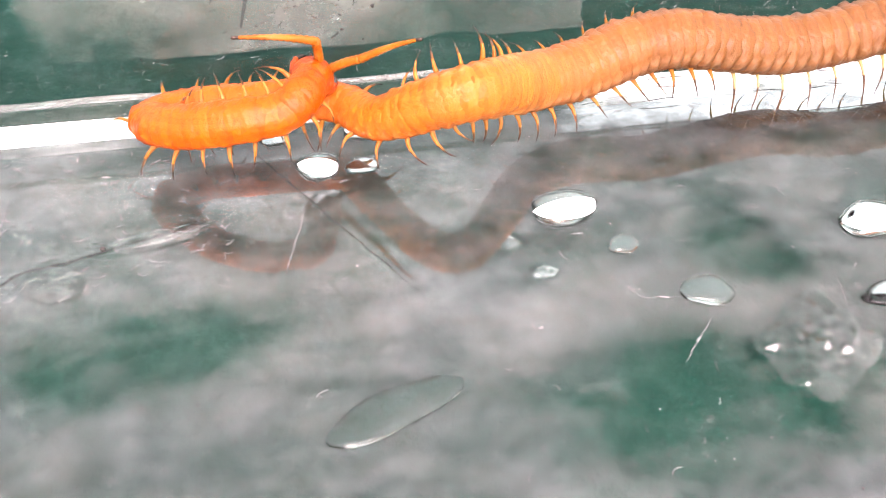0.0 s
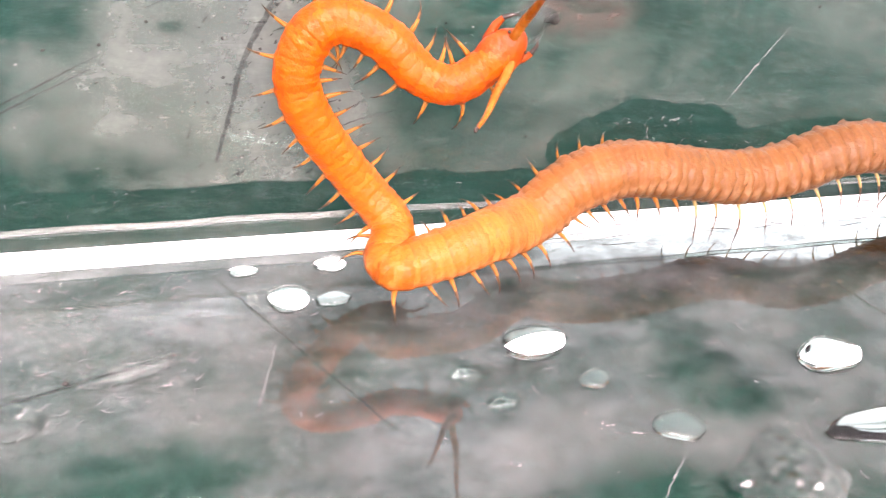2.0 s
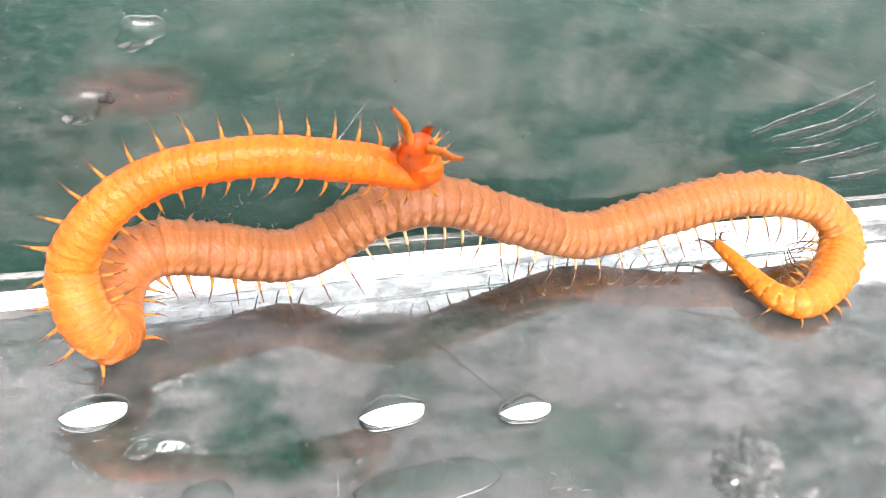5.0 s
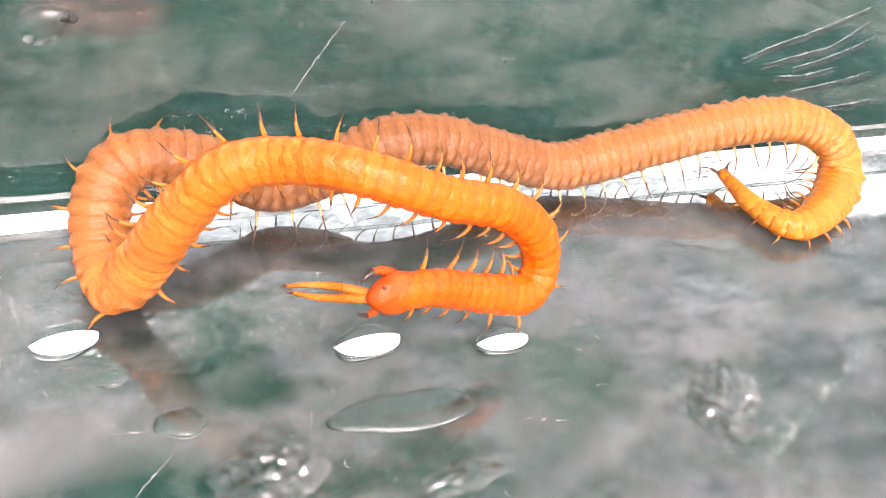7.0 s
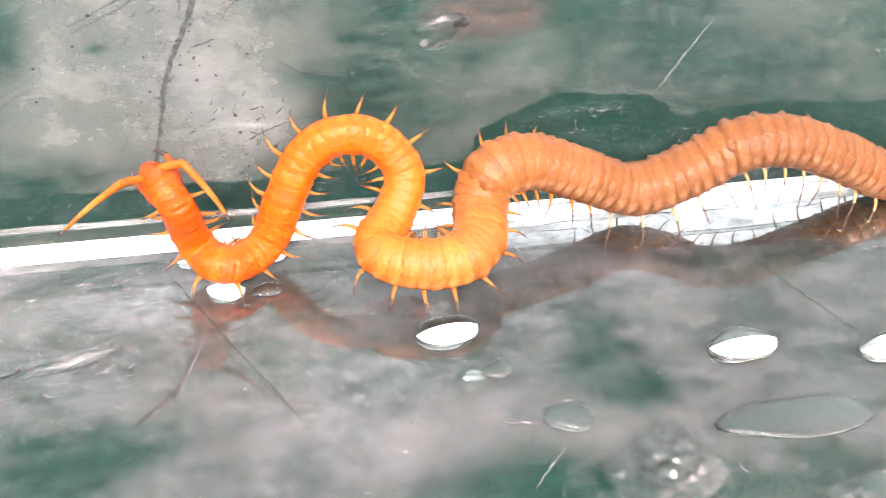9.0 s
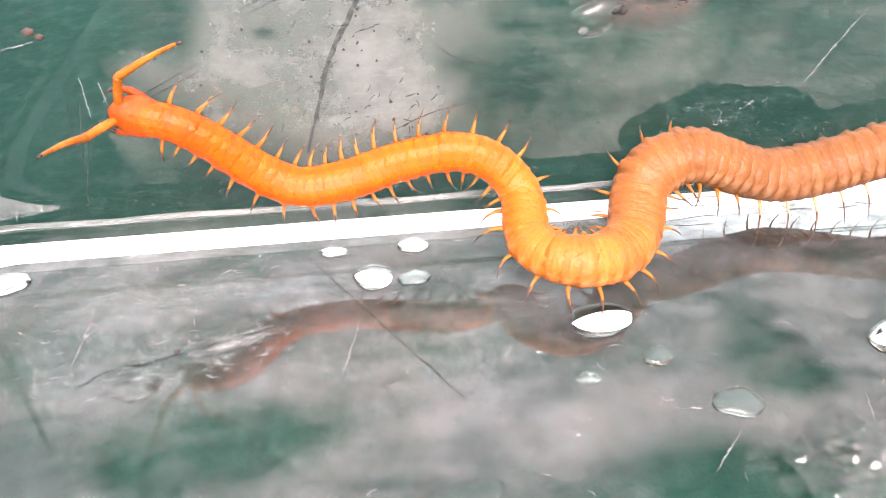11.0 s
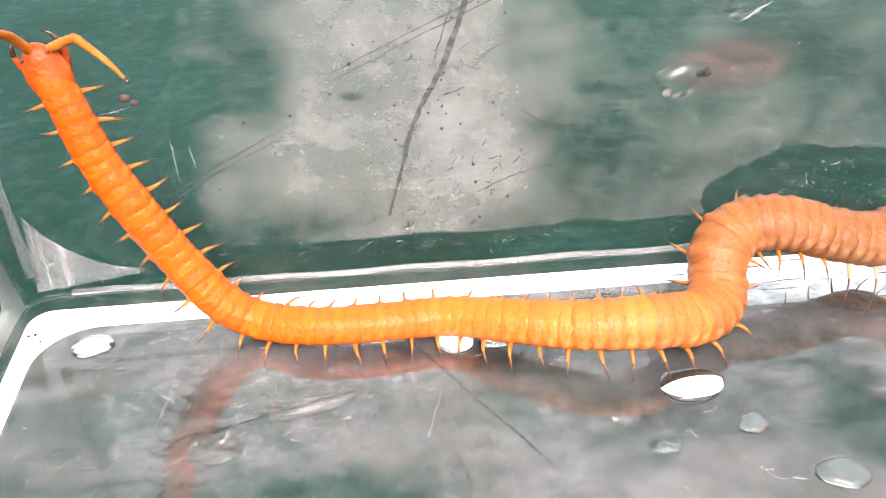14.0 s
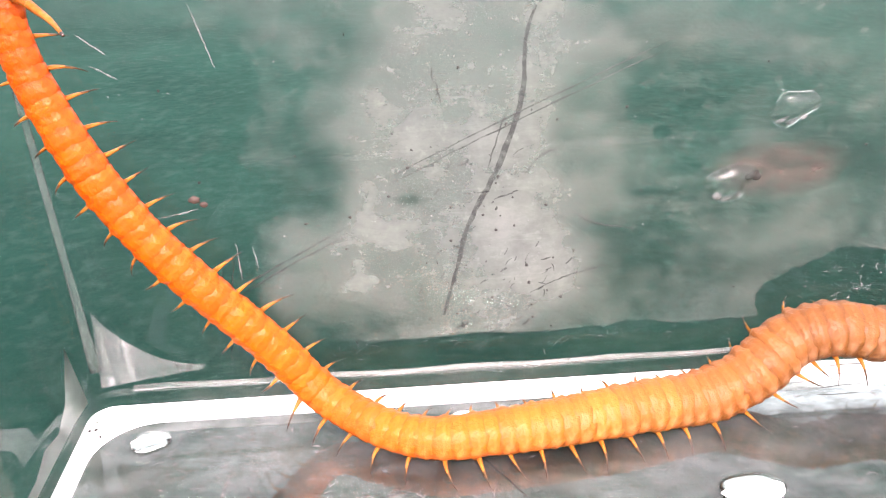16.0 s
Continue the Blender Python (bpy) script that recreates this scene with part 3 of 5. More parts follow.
for x, y, z, s in ((0.0036, -0.0021, 0.0012, 0.00024), (0.0033, -0.0030, 0.0018, 0.00020), (0.0041, -0.0026, 0.0006, 0.00018), (0.0284, -0.0158, 0.0001, 0.00030), (0.0038, -0.0018, 0.0020, 0.00014)):
    bm = bmesh.new()
    bmesh.ops.create_icosphere(bm, subdivisions=1, radius=s)
    for v in bm.verts:
        v.co *= random.uniform(0.75, 1.2)
        v.co.z *= 0.5
    ob = part("dirt_grain", bm, M_DIRT)
    ob.location = (x, y, z)
    tagged(ob, "tiny black grain of dirt on the plastic", "dirt", "dirt grains")
for x, z, s in ((0.0177, 0.0260, 0.0006), (0.0186, 0.0255, 0.0004)):
    bm = bmesh.new()
    bmesh.ops.create_icosphere(bm, subdivisions=2, radius=s)
    for v in bm.verts:
        v.co = Vector((v.co.x * random.uniform(0.7, 1.3), v.co.y * 0.35, v.co.z * random.uniform(0.5, 1.0)))
    ob = part("crumb", bm, M_RUST)
    ob.location = wall_point(x, z, 0.0002)
    tagged(ob, "small reddish crumb stuck to the wall", "crumb", "crumbs on the wall")


# ---------------------------------------------------------------- droplets, stain, film
def dome(rx, ry, h, seed, flat=0.05, wobble=0.06):
    bm = bmesh.new()
    bmesh.ops.create_uvsphere(bm, u_segments=24, v_segments=12, radius=1.0)
    for v in bm.verts:
        a = math.atan2(v.co.y, v.co.x)
        wob = 1 + wobble * math.sin(3 * a + seed) + wobble * 0.6 * math.sin(5 * a + 2 * seed)
        v.co = Vector((v.co.x * rx * wob, v.co.y * ry * wob, max(v.co.z, -flat) * h))
    return bm


def droplet(x, y, rx, ry, h, turn=0.0, gleam=0.8):
    rx, ry = rx * 0.92, ry * 0.9
    ob = tagged(new("droplet"), "clear droplet on the floor, any bright reflection in it painted white", "droplet", "droplets on the floor")
    ob.matrix_world = pose(x, y, 0.0001, 0, 0, turn)
    part("dome", dome(rx, ry, h, x * 900), M_CLEAR, ob)
    # A white patch over the dome paints the drop's bright reflection.
    if gleam:
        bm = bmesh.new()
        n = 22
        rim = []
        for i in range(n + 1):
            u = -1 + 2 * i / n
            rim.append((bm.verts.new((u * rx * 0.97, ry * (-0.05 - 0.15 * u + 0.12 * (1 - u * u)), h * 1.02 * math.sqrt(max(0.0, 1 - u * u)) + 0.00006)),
                        bm.verts.new((u * rx * 0.97, -ry * 0.98 * gleam * math.sqrt(max(0.0, 1 - u * u)) - 0.1 * ry * u, 0.00012))))
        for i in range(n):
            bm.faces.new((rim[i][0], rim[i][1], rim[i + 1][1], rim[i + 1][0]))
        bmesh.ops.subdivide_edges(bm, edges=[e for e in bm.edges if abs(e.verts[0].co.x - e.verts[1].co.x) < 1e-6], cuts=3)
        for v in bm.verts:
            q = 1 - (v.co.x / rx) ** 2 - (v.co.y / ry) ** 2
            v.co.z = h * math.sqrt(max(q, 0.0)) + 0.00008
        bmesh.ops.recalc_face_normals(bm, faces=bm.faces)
        part("gleam", bm, M_DROP, ob, "white patch painted for the sky's reflection in the drop")


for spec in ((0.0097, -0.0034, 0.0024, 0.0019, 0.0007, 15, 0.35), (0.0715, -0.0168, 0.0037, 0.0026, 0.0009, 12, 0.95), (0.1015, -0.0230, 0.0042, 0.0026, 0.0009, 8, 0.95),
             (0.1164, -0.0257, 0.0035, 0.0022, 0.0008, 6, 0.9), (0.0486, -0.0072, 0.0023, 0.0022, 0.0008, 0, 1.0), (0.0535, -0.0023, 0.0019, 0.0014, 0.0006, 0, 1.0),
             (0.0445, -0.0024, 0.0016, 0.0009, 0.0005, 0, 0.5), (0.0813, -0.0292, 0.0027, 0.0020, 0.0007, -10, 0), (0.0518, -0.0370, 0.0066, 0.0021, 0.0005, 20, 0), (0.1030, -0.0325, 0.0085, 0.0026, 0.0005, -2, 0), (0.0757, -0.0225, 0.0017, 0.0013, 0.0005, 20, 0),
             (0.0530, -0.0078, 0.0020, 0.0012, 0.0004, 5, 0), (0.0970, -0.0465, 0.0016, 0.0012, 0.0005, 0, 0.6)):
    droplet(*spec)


def wall_drop(x, z, rx, rz, seed):
    ob = tagged(new("wall_droplet"), "clear irregular droplet stuck to the wall", "droplet", "droplets on the wall")
    ob.matrix_world = Matrix.Translation(wall_point(x, z, 0.0002)) @ pose(0, 0, 0, 84.3, 0, 0) @ pose(0, 0, 0, 0, 0, 25)
    part("dome", dome(rx, rz, 0.0011, seed, 0.05, 0.13), M_CLEAR, ob)
    # Small white domes paint the glints on the drop's lower rim.
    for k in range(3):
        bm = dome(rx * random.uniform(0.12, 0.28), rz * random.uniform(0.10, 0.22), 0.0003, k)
        g = part("glint", bm, M_WHITE, ob, "white spot painted for the glint at the drop's lower rim")
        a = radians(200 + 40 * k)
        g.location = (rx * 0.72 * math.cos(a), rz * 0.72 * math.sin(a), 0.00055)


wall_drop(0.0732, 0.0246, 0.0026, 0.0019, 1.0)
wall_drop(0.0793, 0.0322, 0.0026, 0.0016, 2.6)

bm = bmesh.new()
bmesh.ops.create_circle(bm, cap_ends=True, segments=40, radius=1.0)
for v in bm.verts:
    a = math.atan2(v.co.y, v.co.x)
    v.co *= 1 + 0.10 * math.sin(3 * a) + 0.07 * math.sin(7 * a)
ob = part("stain", bm, M_STAIN)
ob.matrix_world = Matrix.Translation(wall_point(0.0784, 0.0258, 0.00015)) @ pose(0, 0, 0, 84.3, 0, 0) @ Matrix.Diagonal((0.0080, 0.0034, 1, 1))
tagged(ob, "faint reddish brown stain dried on the wall", "stain")
bm = dome(0.0008, 0.0005, 0.0003, 4, 0.05, 0.2)
ob = part("crumb", bm, M_DIRT)
ob.matrix_world = Matrix.Translation(wall_point(0.0757, 0.0252, 0.0002)) @ pose(0, 0, 0, 84.3, 0, 0)
tagged(ob, "small dark brown crumb stuck to the wall", "crumb", "crumbs on the wall")


def film(x, y, w, d, turn, seed, rise=0.0012, folds=5.0):
    """A scrap of crumpled clear film lying on the floor: sharp facets between straight creases."""
    bm = bmesh.new()
    nx, ny = max(5, int(folds * 2.4)), max(4, int(folds * 1.7))
    rnd = random.Random(int(seed * 10))
    grid = []
    for i in range(nx + 1):
        row = []
        for k in range(ny + 1):
            u, v = i / nx * 2 - 1, k / ny * 2 - 1
            edge = 1 + 0.30 * noise.noise(Vector((u * 1.6, v * 1.6, seed)))
            u, v = u + rnd.uniform(-0.5, 0.5) / nx, v + rnd.uniform(-0.5, 0.5) / ny
            fade = max(0.0, 1 - max(abs(u), abs(v)) ** 4)
            lift = rnd.random() ** 1.6 * rise * fade
            row.append(bm.verts.new((u * w / 2 * edge * (1 - 0.2 * v * v), v * d / 2 * edge * (1 - 0.25 * u * u), 0.00012 + lift)))
        grid.append(row)
    for i in range(nx):
        for k in range(ny):
            a, b, c, e = grid[i][k], grid[i + 1][k], grid[i + 1][k + 1], grid[i][k + 1]
            for tri in ((a, b, c), (a, c, e)) if rnd.random() < 0.5 else ((a, b, e), (b, c, e)):
                bm.faces.new(tri)
    ob = part("plastic_film", bm, M_FILM, smooth=False)
    ob.matrix_world = pose(x, y, 0, 0, 0, turn)
    tagged(ob, "crumpled scrap of clear plastic film on the floor", "film", "film scraps on the floor")


film(0.0885, -0.0366, 0.0110, 0.0085, 35, 1.0, 0.0006, 6.5)
film(0.1385, -0.0385, 0.0115, 0.0075, 48, 2.0, 0.0007, 5.5)
film(0.1068, -0.0410, 0.0110, 0.0032, 8, 5.0, 0.0007, 3.5)
film(0.0245, -0.0195, 0.0060, 0.0040, -30, 6.0, 0.0005, 3.5)
film(0.0338, -0.0150, 0.0085, 0.0026, 14, 7.0, 0.0005, 3.0)

# ---------------------------------------------------------------- centipede
BODY, FEELERS = {}, {}


def body_at(t, points):
    """The line of the body at t seconds, in millimetres, from the tail to the head."""
    BODY[t] = points


def feelers_at(t, one, other):
    """Base, bend and tip of the two antennae at t seconds, in millimetres."""
    FEELERS[t] = (one, other)


body_at(0, [(157.8, -7.8, 1.6), (159.1, -15.8, 2.1), (167.2, -16.2, 2.4), (174.4, -11.5, 2.5), (175.9, -5.6, 5.8), (168.5, -3.2, 8.9), (159.9, -2.4, 9.2), (151.4, -2.2, 8.0), (143.3, -2.3, 5.8), (135.4, -2.4, 3.1), (127.4, -2.2, 3.3), (120.0, -1.8, 6.0), (112.3, -1.4, 7.5), (106.6, -1.4, 6.6), (100.6, -1.5, 6.0), (94.3, -1.7, 6.8), (87.6, -1.6, 8.0), (81.9, -1.8, 7.4), (76.7, -3.1, 6.3), (71.2, -5.3, 6.9), (64.3, -10.8, 10.4), (60.1, -11.0, 9.7), (56.7, -9.1, 7.2), (54.3, -7.0, 5.3), (51.9, -3.6, 4.6), (48.1, -2.5, 5.0), (42.5, -2.5, 4.9), (37.0, -2.5, 4.8), (33.4, -4.5, 5.3), (36.4, -8.3, 7.2), (41.6, -10.2, 8.7), (45.7, -10.1, 9.2), (47.6, -9.0, 10.1), (49.0, -5.1, 9.4)])
body_at(0.5, [(158.1, -5.7, 1.5), (157.3, -11.0, 1.8), (161.9, -17.1, 2.2), (169.9, -14.8, 2.5), (176.6, -9.4, 2.7), (173.8, -4.5, 7.5), (165.7, -2.9, 9.2), (157.2, -2.3, 8.9), (148.7, -2.2, 7.6), (140.7, -2.4, 5.2), (132.8, -2.4, 2.8), (125.1, -2.1, 4.2), (117.9, -1.7, 7.1), (109.9, -1.4, 7.5), (105.8, -1.4, 6.2), (99.2, -1.6, 5.6), (92.0, -1.8, 7.0), (85.5, -1.5, 7.9), (80.5, -1.8, 7.6), (75.4, -3.1, 6.1), (69.6, -5.9, 6.9), (62.9, -11.3, 10.2), (58.9, -10.5, 8.5), (55.7, -8.1, 5.1), (55.2, -3.5, 5.1), (50.8, -2.5, 4.8), (45.2, -2.5, 5.0), (38.6, -2.5, 4.7), (33.5, -4.4, 6.0), (35.9, -8.3, 7.8), (40.1, -10.1, 9.7), (43.6, -10.0, 10.5), (45.3, -8.9, 11.6), (46.5, -7.7, 13.1)])
body_at(1, [(158.0, -6.2, 1.5), (158.2, -14.8, 2.1), (166.4, -16.5, 2.4), (174.0, -11.9, 2.5), (176.0, -5.8, 5.7), (168.4, -3.2, 8.9), (159.5, -2.4, 9.1), (150.6, -2.2, 7.9), (142.0, -2.4, 5.9), (133.6, -2.5, 3.7), (125.2, -2.1, 5.3), (117.4, -1.7, 8.8), (108.9, -1.4, 9.7), (104.8, -1.4, 8.2), (99.3, -1.5, 7.5), (91.8, -1.8, 8.9), (85.8, -1.4, 9.8), (80.1, -1.7, 9.1), (74.6, -3.7, 7.6), (69.8, -5.5, 7.2), (63.5, -8.7, 7.9), (58.8, -10.1, 7.3), (56.5, -7.5, 3.9), (57.6, -3.6, 4.4), (52.5, -2.5, 5.1), (46.3, -2.4, 5.9), (39.8, -2.3, 6.7), (34.7, -3.2, 8.6), (36.1, -6.8, 12.1), (39.5, -7.8, 12.8), (42.9, -7.8, 12.8), (44.5, -6.6, 14.1), (46.0, -5.0, 15.0)])
body_at(1.5, [(158.1, -5.7, 1.5), (157.7, -13.9, 2.0), (165.2, -16.8, 2.3), (173.0, -12.7, 2.5), (176.7, -6.4, 4.8), (169.7, -3.4, 8.7), (160.9, -2.5, 9.2), (152.1, -2.2, 8.1), (143.5, -2.3, 6.3), (135.1, -2.4, 4.1), (126.7, -2.2, 4.9), (118.8, -1.8, 8.3), (110.6, -1.5, 10.2), (106.2, -1.5, 8.6), (99.9, -1.5, 7.6), (92.7, -1.7, 9.4), (85.6, -1.7, 10.2), (79.8, -2.1, 9.3), (73.8, -4.8, 8.3), (68.0, -7.4, 8.1), (62.6, -8.5, 6.5), (58.4, -8.0, 4.1), (60.5, -3.7, 6.4), (53.7, -2.3, 7.8), (48.0, -2.0, 10.1), (42.8, -1.7, 12.7), (39.3, -2.4, 16.2), (39.2, -2.1, 19.4), (41.4, -3.1, 21.3), (44.6, -4.3, 20.9), (47.4, -5.2, 18.6), (49.4, -5.2, 18.5), (50.4, -5.0, 20.8)])
body_at(2, [(158.1, -5.7, 1.5), (157.2, -12.5, 1.9), (163.9, -17.1, 2.3), (172.0, -13.4, 2.5), (177.2, -7.1, 3.9), (170.8, -3.6, 8.5), (161.9, -2.6, 9.3), (153.2, -2.2, 8.5), (144.6, -2.1, 7.1), (136.1, -2.2, 5.4), (127.6, -2.0, 6.4), (119.6, -1.5, 10.3), (112.7, -1.5, 10.4), (106.6, -1.5, 8.3), (100.1, -1.5, 7.5), (92.3, -1.8, 8.9), (85.4, -1.5, 9.5), (79.5, -2.0, 8.1), (74.8, -3.7, 5.5), (68.5, -7.3, 6.1), (62.9, -8.8, 5.3), (58.3, -9.0, 4.8), (59.4, -4.4, 6.2), (56.5, -2.1, 9.6), (52.5, -1.5, 15.3), (50.2, -1.0, 20.5), (51.2, -0.5, 24.7), (54.0, -0.4, 26.5), (58.0, -1.5, 25.1), (61.1, -2.8, 22.3), (64.1, -3.9, 21.6), (66.7, -3.7, 23.0), (68.4, -3.6, 24.5)])
body_at(2.5, [(158.1, -5.7, 1.5), (157.3, -13.0, 2.0), (164.4, -17.0, 2.3), (172.4, -13.1, 2.5), (177.0, -6.8, 4.3), (170.2, -3.4, 8.7), (161.3, -2.3, 9.5), (152.4, -1.9, 8.7), (143.5, -1.8, 7.1), (134.8, -1.9, 5.3), (127.6, -1.8, 6.9), (120.5, -1.6, 9.1), (112.4, -1.5, 10.9), (105.2, -1.5, 10.4), (99.6, -1.5, 7.4), (93.2, -1.7, 7.6), (86.4, -1.5, 8.9), (80.6, -1.5, 9.4), (76.0, -2.8, 8.2), (73.8, -5.9, 7.0), (70.4, -9.4, 6.5), (65.6, -11.4, 5.9), (60.9, -10.6, 5.2), (61.9, -5.4, 6.6), (61.6, -2.0, 10.3), (60.9, -1.4, 15.8), (61.8, -1.0, 20.3), (64.5, -0.7, 23.5), (68.7, -0.6, 24.2), (72.5, -0.7, 22.7), (75.8, -2.0, 19.9), (78.2, -4.2, 17.9), (81.6, -6.3, 17.3), (85.6, -7.3, 17.9)])
body_at(3, [(158.1, -5.7, 1.5), (157.5, -13.5, 2.0), (164.4, -17.0, 2.3), (172.0, -13.3, 2.7), (177.1, -7.2, 4.0), (171.5, -3.4, 8.9), (163.1, -2.2, 10.1), (154.6, -1.6, 9.6), (147.3, -1.6, 8.4), (139.1, -1.9, 6.7), (131.0, -1.9, 6.2), (122.6, -1.7, 8.5), (115.3, -1.5, 11.3), (108.8, -1.5, 11.5), (102.7, -1.5, 9.7), (97.3, -1.6, 7.7), (91.2, -1.8, 8.6), (84.8, -1.5, 9.7), (79.8, -1.5, 9.7), (75.8, -3.7, 8.6), (74.0, -6.3, 6.8), (72.2, -9.9, 6.0), (68.3, -10.9, 5.4), (63.4, -9.3, 5.2), (61.7, -8.4, 6.8), (64.2, -6.3, 7.2), (65.0, -3.2, 8.6), (67.0, -1.8, 12.3), (69.5, -1.4, 16.2), (73.6, -1.1, 19.0), (78.8, -1.1, 19.6), (84.7, -1.2, 17.8), (90.6, -2.4, 16.0), (95.3, -3.3, 16.9), (99.1, -3.2, 18.3), (102.2, -3.1, 19.4)])
body_at(3.5, [(158.1, -5.7, 1.5), (157.7, -13.9, 2.1), (165.5, -16.6, 2.7), (173.4, -12.1, 3.0), (176.9, -5.7, 5.8), (169.7, -2.6, 9.8), (160.4, -1.8, 10.0), (149.7, -1.6, 8.9), (139.6, -1.9, 6.4), (131.5, -2.0, 4.6), (122.7, -1.7, 7.5), (114.5, -1.4, 10.8), (108.6, -1.4, 11.4), (103.0, -1.4, 10.5), (96.9, -1.6, 7.7), (90.9, -1.7, 7.6), (85.1, -1.4, 8.0), (79.6, -1.4, 9.3), (75.2, -3.1, 8.3), (74.3, -4.7, 5.7), (72.6, -9.6, 5.7), (67.4, -9.5, 6.0), (62.9, -6.8, 6.0), (62.2, -5.2, 8.5), (64.7, -3.0, 9.9), (69.0, -1.7, 13.5), (72.6, -1.4, 16.4), (78.3, -1.3, 17.6), (84.1, -1.4, 16.6), (91.5, -1.5, 15.4), (95.3, -1.3, 16.9), (98.4, -1.0, 20.3), (100.2, -0.7, 23.4)])
body_at(4, [(159.4, -5.3, 2.2), (160.3, -10.9, 2.2), (161.6, -15.6, 2.2), (165.8, -16.5, 2.4), (172.8, -11.9, 2.5), (176.3, -6.5, 4.5), (171.5, -3.6, 8.0), (163.9, -2.0, 9.0), (154.6, -1.6, 8.0), (146.2, -1.6, 7.3), (138.3, -1.9, 5.8), (129.8, -1.9, 4.7), (120.9, -1.6, 7.6), (112.6, -1.4, 10.8), (106.6, -1.4, 11.3), (101.1, -1.4, 9.3), (95.6, -1.7, 6.2), (89.5, -1.7, 7.3), (83.7, -1.4, 8.1), (78.6, -2.7, 8.8), (74.8, -6.0, 8.6), (73.9, -9.3, 6.6), (71.9, -10.3, 3.9), (68.2, -9.9, 5.3), (64.8, -7.9, 7.5), (64.0, -5.5, 11.6), (66.1, -3.8, 14.4), (70.2, -1.6, 17.1), (75.4, -1.1, 19.9), (81.0, -1.4, 21.1), (87.5, -1.4, 21.5), (94.2, -1.4, 21.9), (98.5, -1.5, 24.5), (100.6, -1.4, 29.1), (101.4, -1.4, 33.2), (101.7, -1.4, 36.3)])
body_at(4.2, [(157.6, -5.6, 2.2), (159.9, -16.3, 2.2), (166.0, -16.3, 2.4), (177.3, -7.3, 3.4), (172.1, -3.9, 7.9), (159.2, -1.7, 9.5), (146.3, -1.6, 7.5), (133.8, -2.0, 5.0), (121.1, -1.6, 8.8), (112.6, -1.4, 11.9), (104.5, -1.4, 11.5), (95.6, -1.7, 5.7), (86.1, -1.6, 8.0), (79.7, -1.6, 8.7), (75.7, -4.9, 6.9), (73.4, -11.6, 6.3), (68.1, -11.1, 7.5), (64.7, -6.4, 10.4), (66.3, -4.2, 15.1), (72.2, -1.3, 19.0), (80.2, -1.4, 21.9), (89.6, -1.4, 23.1), (97.0, -1.4, 25.6), (99.6, -1.4, 30.9), (99.8, -1.4, 37.3), (99.6, -1.4, 40.8)])
body_at(6.3, [(154.0, -5.8, 2.2), (155.8, -16.1, 2.2), (162.9, -16.7, 2.2), (173.0, -8.9, 2.5), (170.2, -3.4, 7.5), (159.1, -1.7, 8.2), (147.0, -1.6, 5.7), (135.2, -2.0, 3.3), (123.7, -1.7, 7.6), (114.1, -1.5, 11.4), (105.7, -1.5, 10.5), (94.1, -1.7, 5.6), (83.9, -1.5, 6.7), (76.8, -2.7, 8.6), (73.1, -5.9, 6.6), (74.4, -11.1, 3.9), (77.6, -14.5, 10.1), (82.3, -16.9, 20.3), (88.2, -18.3, 27.2), (95.8, -19.5, 29.2), (105.2, -20.0, 27.8), (113.7, -21.1, 22.8), (117.1, -22.0, 16.5), (116.0, -23.6, 10.0), (114.1, -23.5, 3.1), (112.2, -27.2, 2.2)])
body_at(6.5, [(155.0, -6.7, 2.2), (155.6, -11.6, 2.2), (157.0, -16.5, 2.2), (161.6, -17.8, 2.2), (167.9, -15.1, 2.4), (173.7, -8.7, 2.6), (172.3, -3.9, 5.3), (165.6, -2.1, 7.1), (156.1, -1.6, 7.2), (146.4, -1.6, 5.7), (138.0, -1.9, 3.9), (129.5, -1.9, 3.4), (121.6, -1.6, 7.4), (115.2, -1.4, 9.7), (109.5, -1.4, 8.6), (99.8, -1.5, 6.3), (93.7, -1.7, 5.0), (87.3, -1.6, 6.1), (82.5, -1.4, 8.3), (78.4, -2.2, 9.1), (75.2, -4.0, 7.0), (74.8, -9.0, 5.0), (76.1, -13.0, 2.9), (79.2, -14.6, 8.0), (82.7, -16.4, 16.0), (85.9, -17.6, 21.4), (89.8, -18.4, 24.8), (94.6, -19.3, 26.4), (100.1, -20.0, 26.0), (105.8, -20.0, 24.1), (111.1, -20.7, 22.0), (115.7, -21.6, 18.9), (118.7, -22.5, 13.7), (119.7, -23.1, 10.0), (116.6, -23.9, 7.1), (114.6, -25.3, 2.6), (112.0, -28.8, 2.2)])
body_at(7, [(159.4, -5.8, 2.2), (160.0, -11.4, 2.2), (163.1, -16.0, 2.2), (168.7, -14.8, 2.5), (176.8, -8.9, 2.8), (175.7, -5.0, 7.2), (169.1, -2.5, 9.4), (159.9, -1.8, 9.1), (150.4, -1.6, 7.3), (141.0, -1.8, 5.4), (132.6, -2.0, 4.4), (123.9, -1.7, 7.0), (115.8, -1.4, 9.7), (108.5, -1.4, 10.0), (103.2, -1.4, 7.1), (95.1, -1.7, 5.1), (89.9, -1.6, 8.1), (83.9, -1.4, 10.2), (79.2, -1.6, 10.0), (76.6, -4.4, 7.9), (76.0, -8.2, 5.0), (76.9, -13.8, 3.7), (79.6, -14.8, 7.6), (82.9, -16.8, 14.9), (87.0, -17.9, 20.9), (91.3, -19.2, 23.0), (95.9, -22.7, 24.8), (101.1, -24.8, 24.0), (106.7, -25.1, 21.6), (112.6, -24.5, 19.3), (117.4, -23.9, 15.0), (119.1, -24.3, 10.3), (117.2, -26.1, 8.2), (111.4, -27.7, 10.9), (104.5, -29.8, 15.2), (100.2, -30.9, 16.4)])
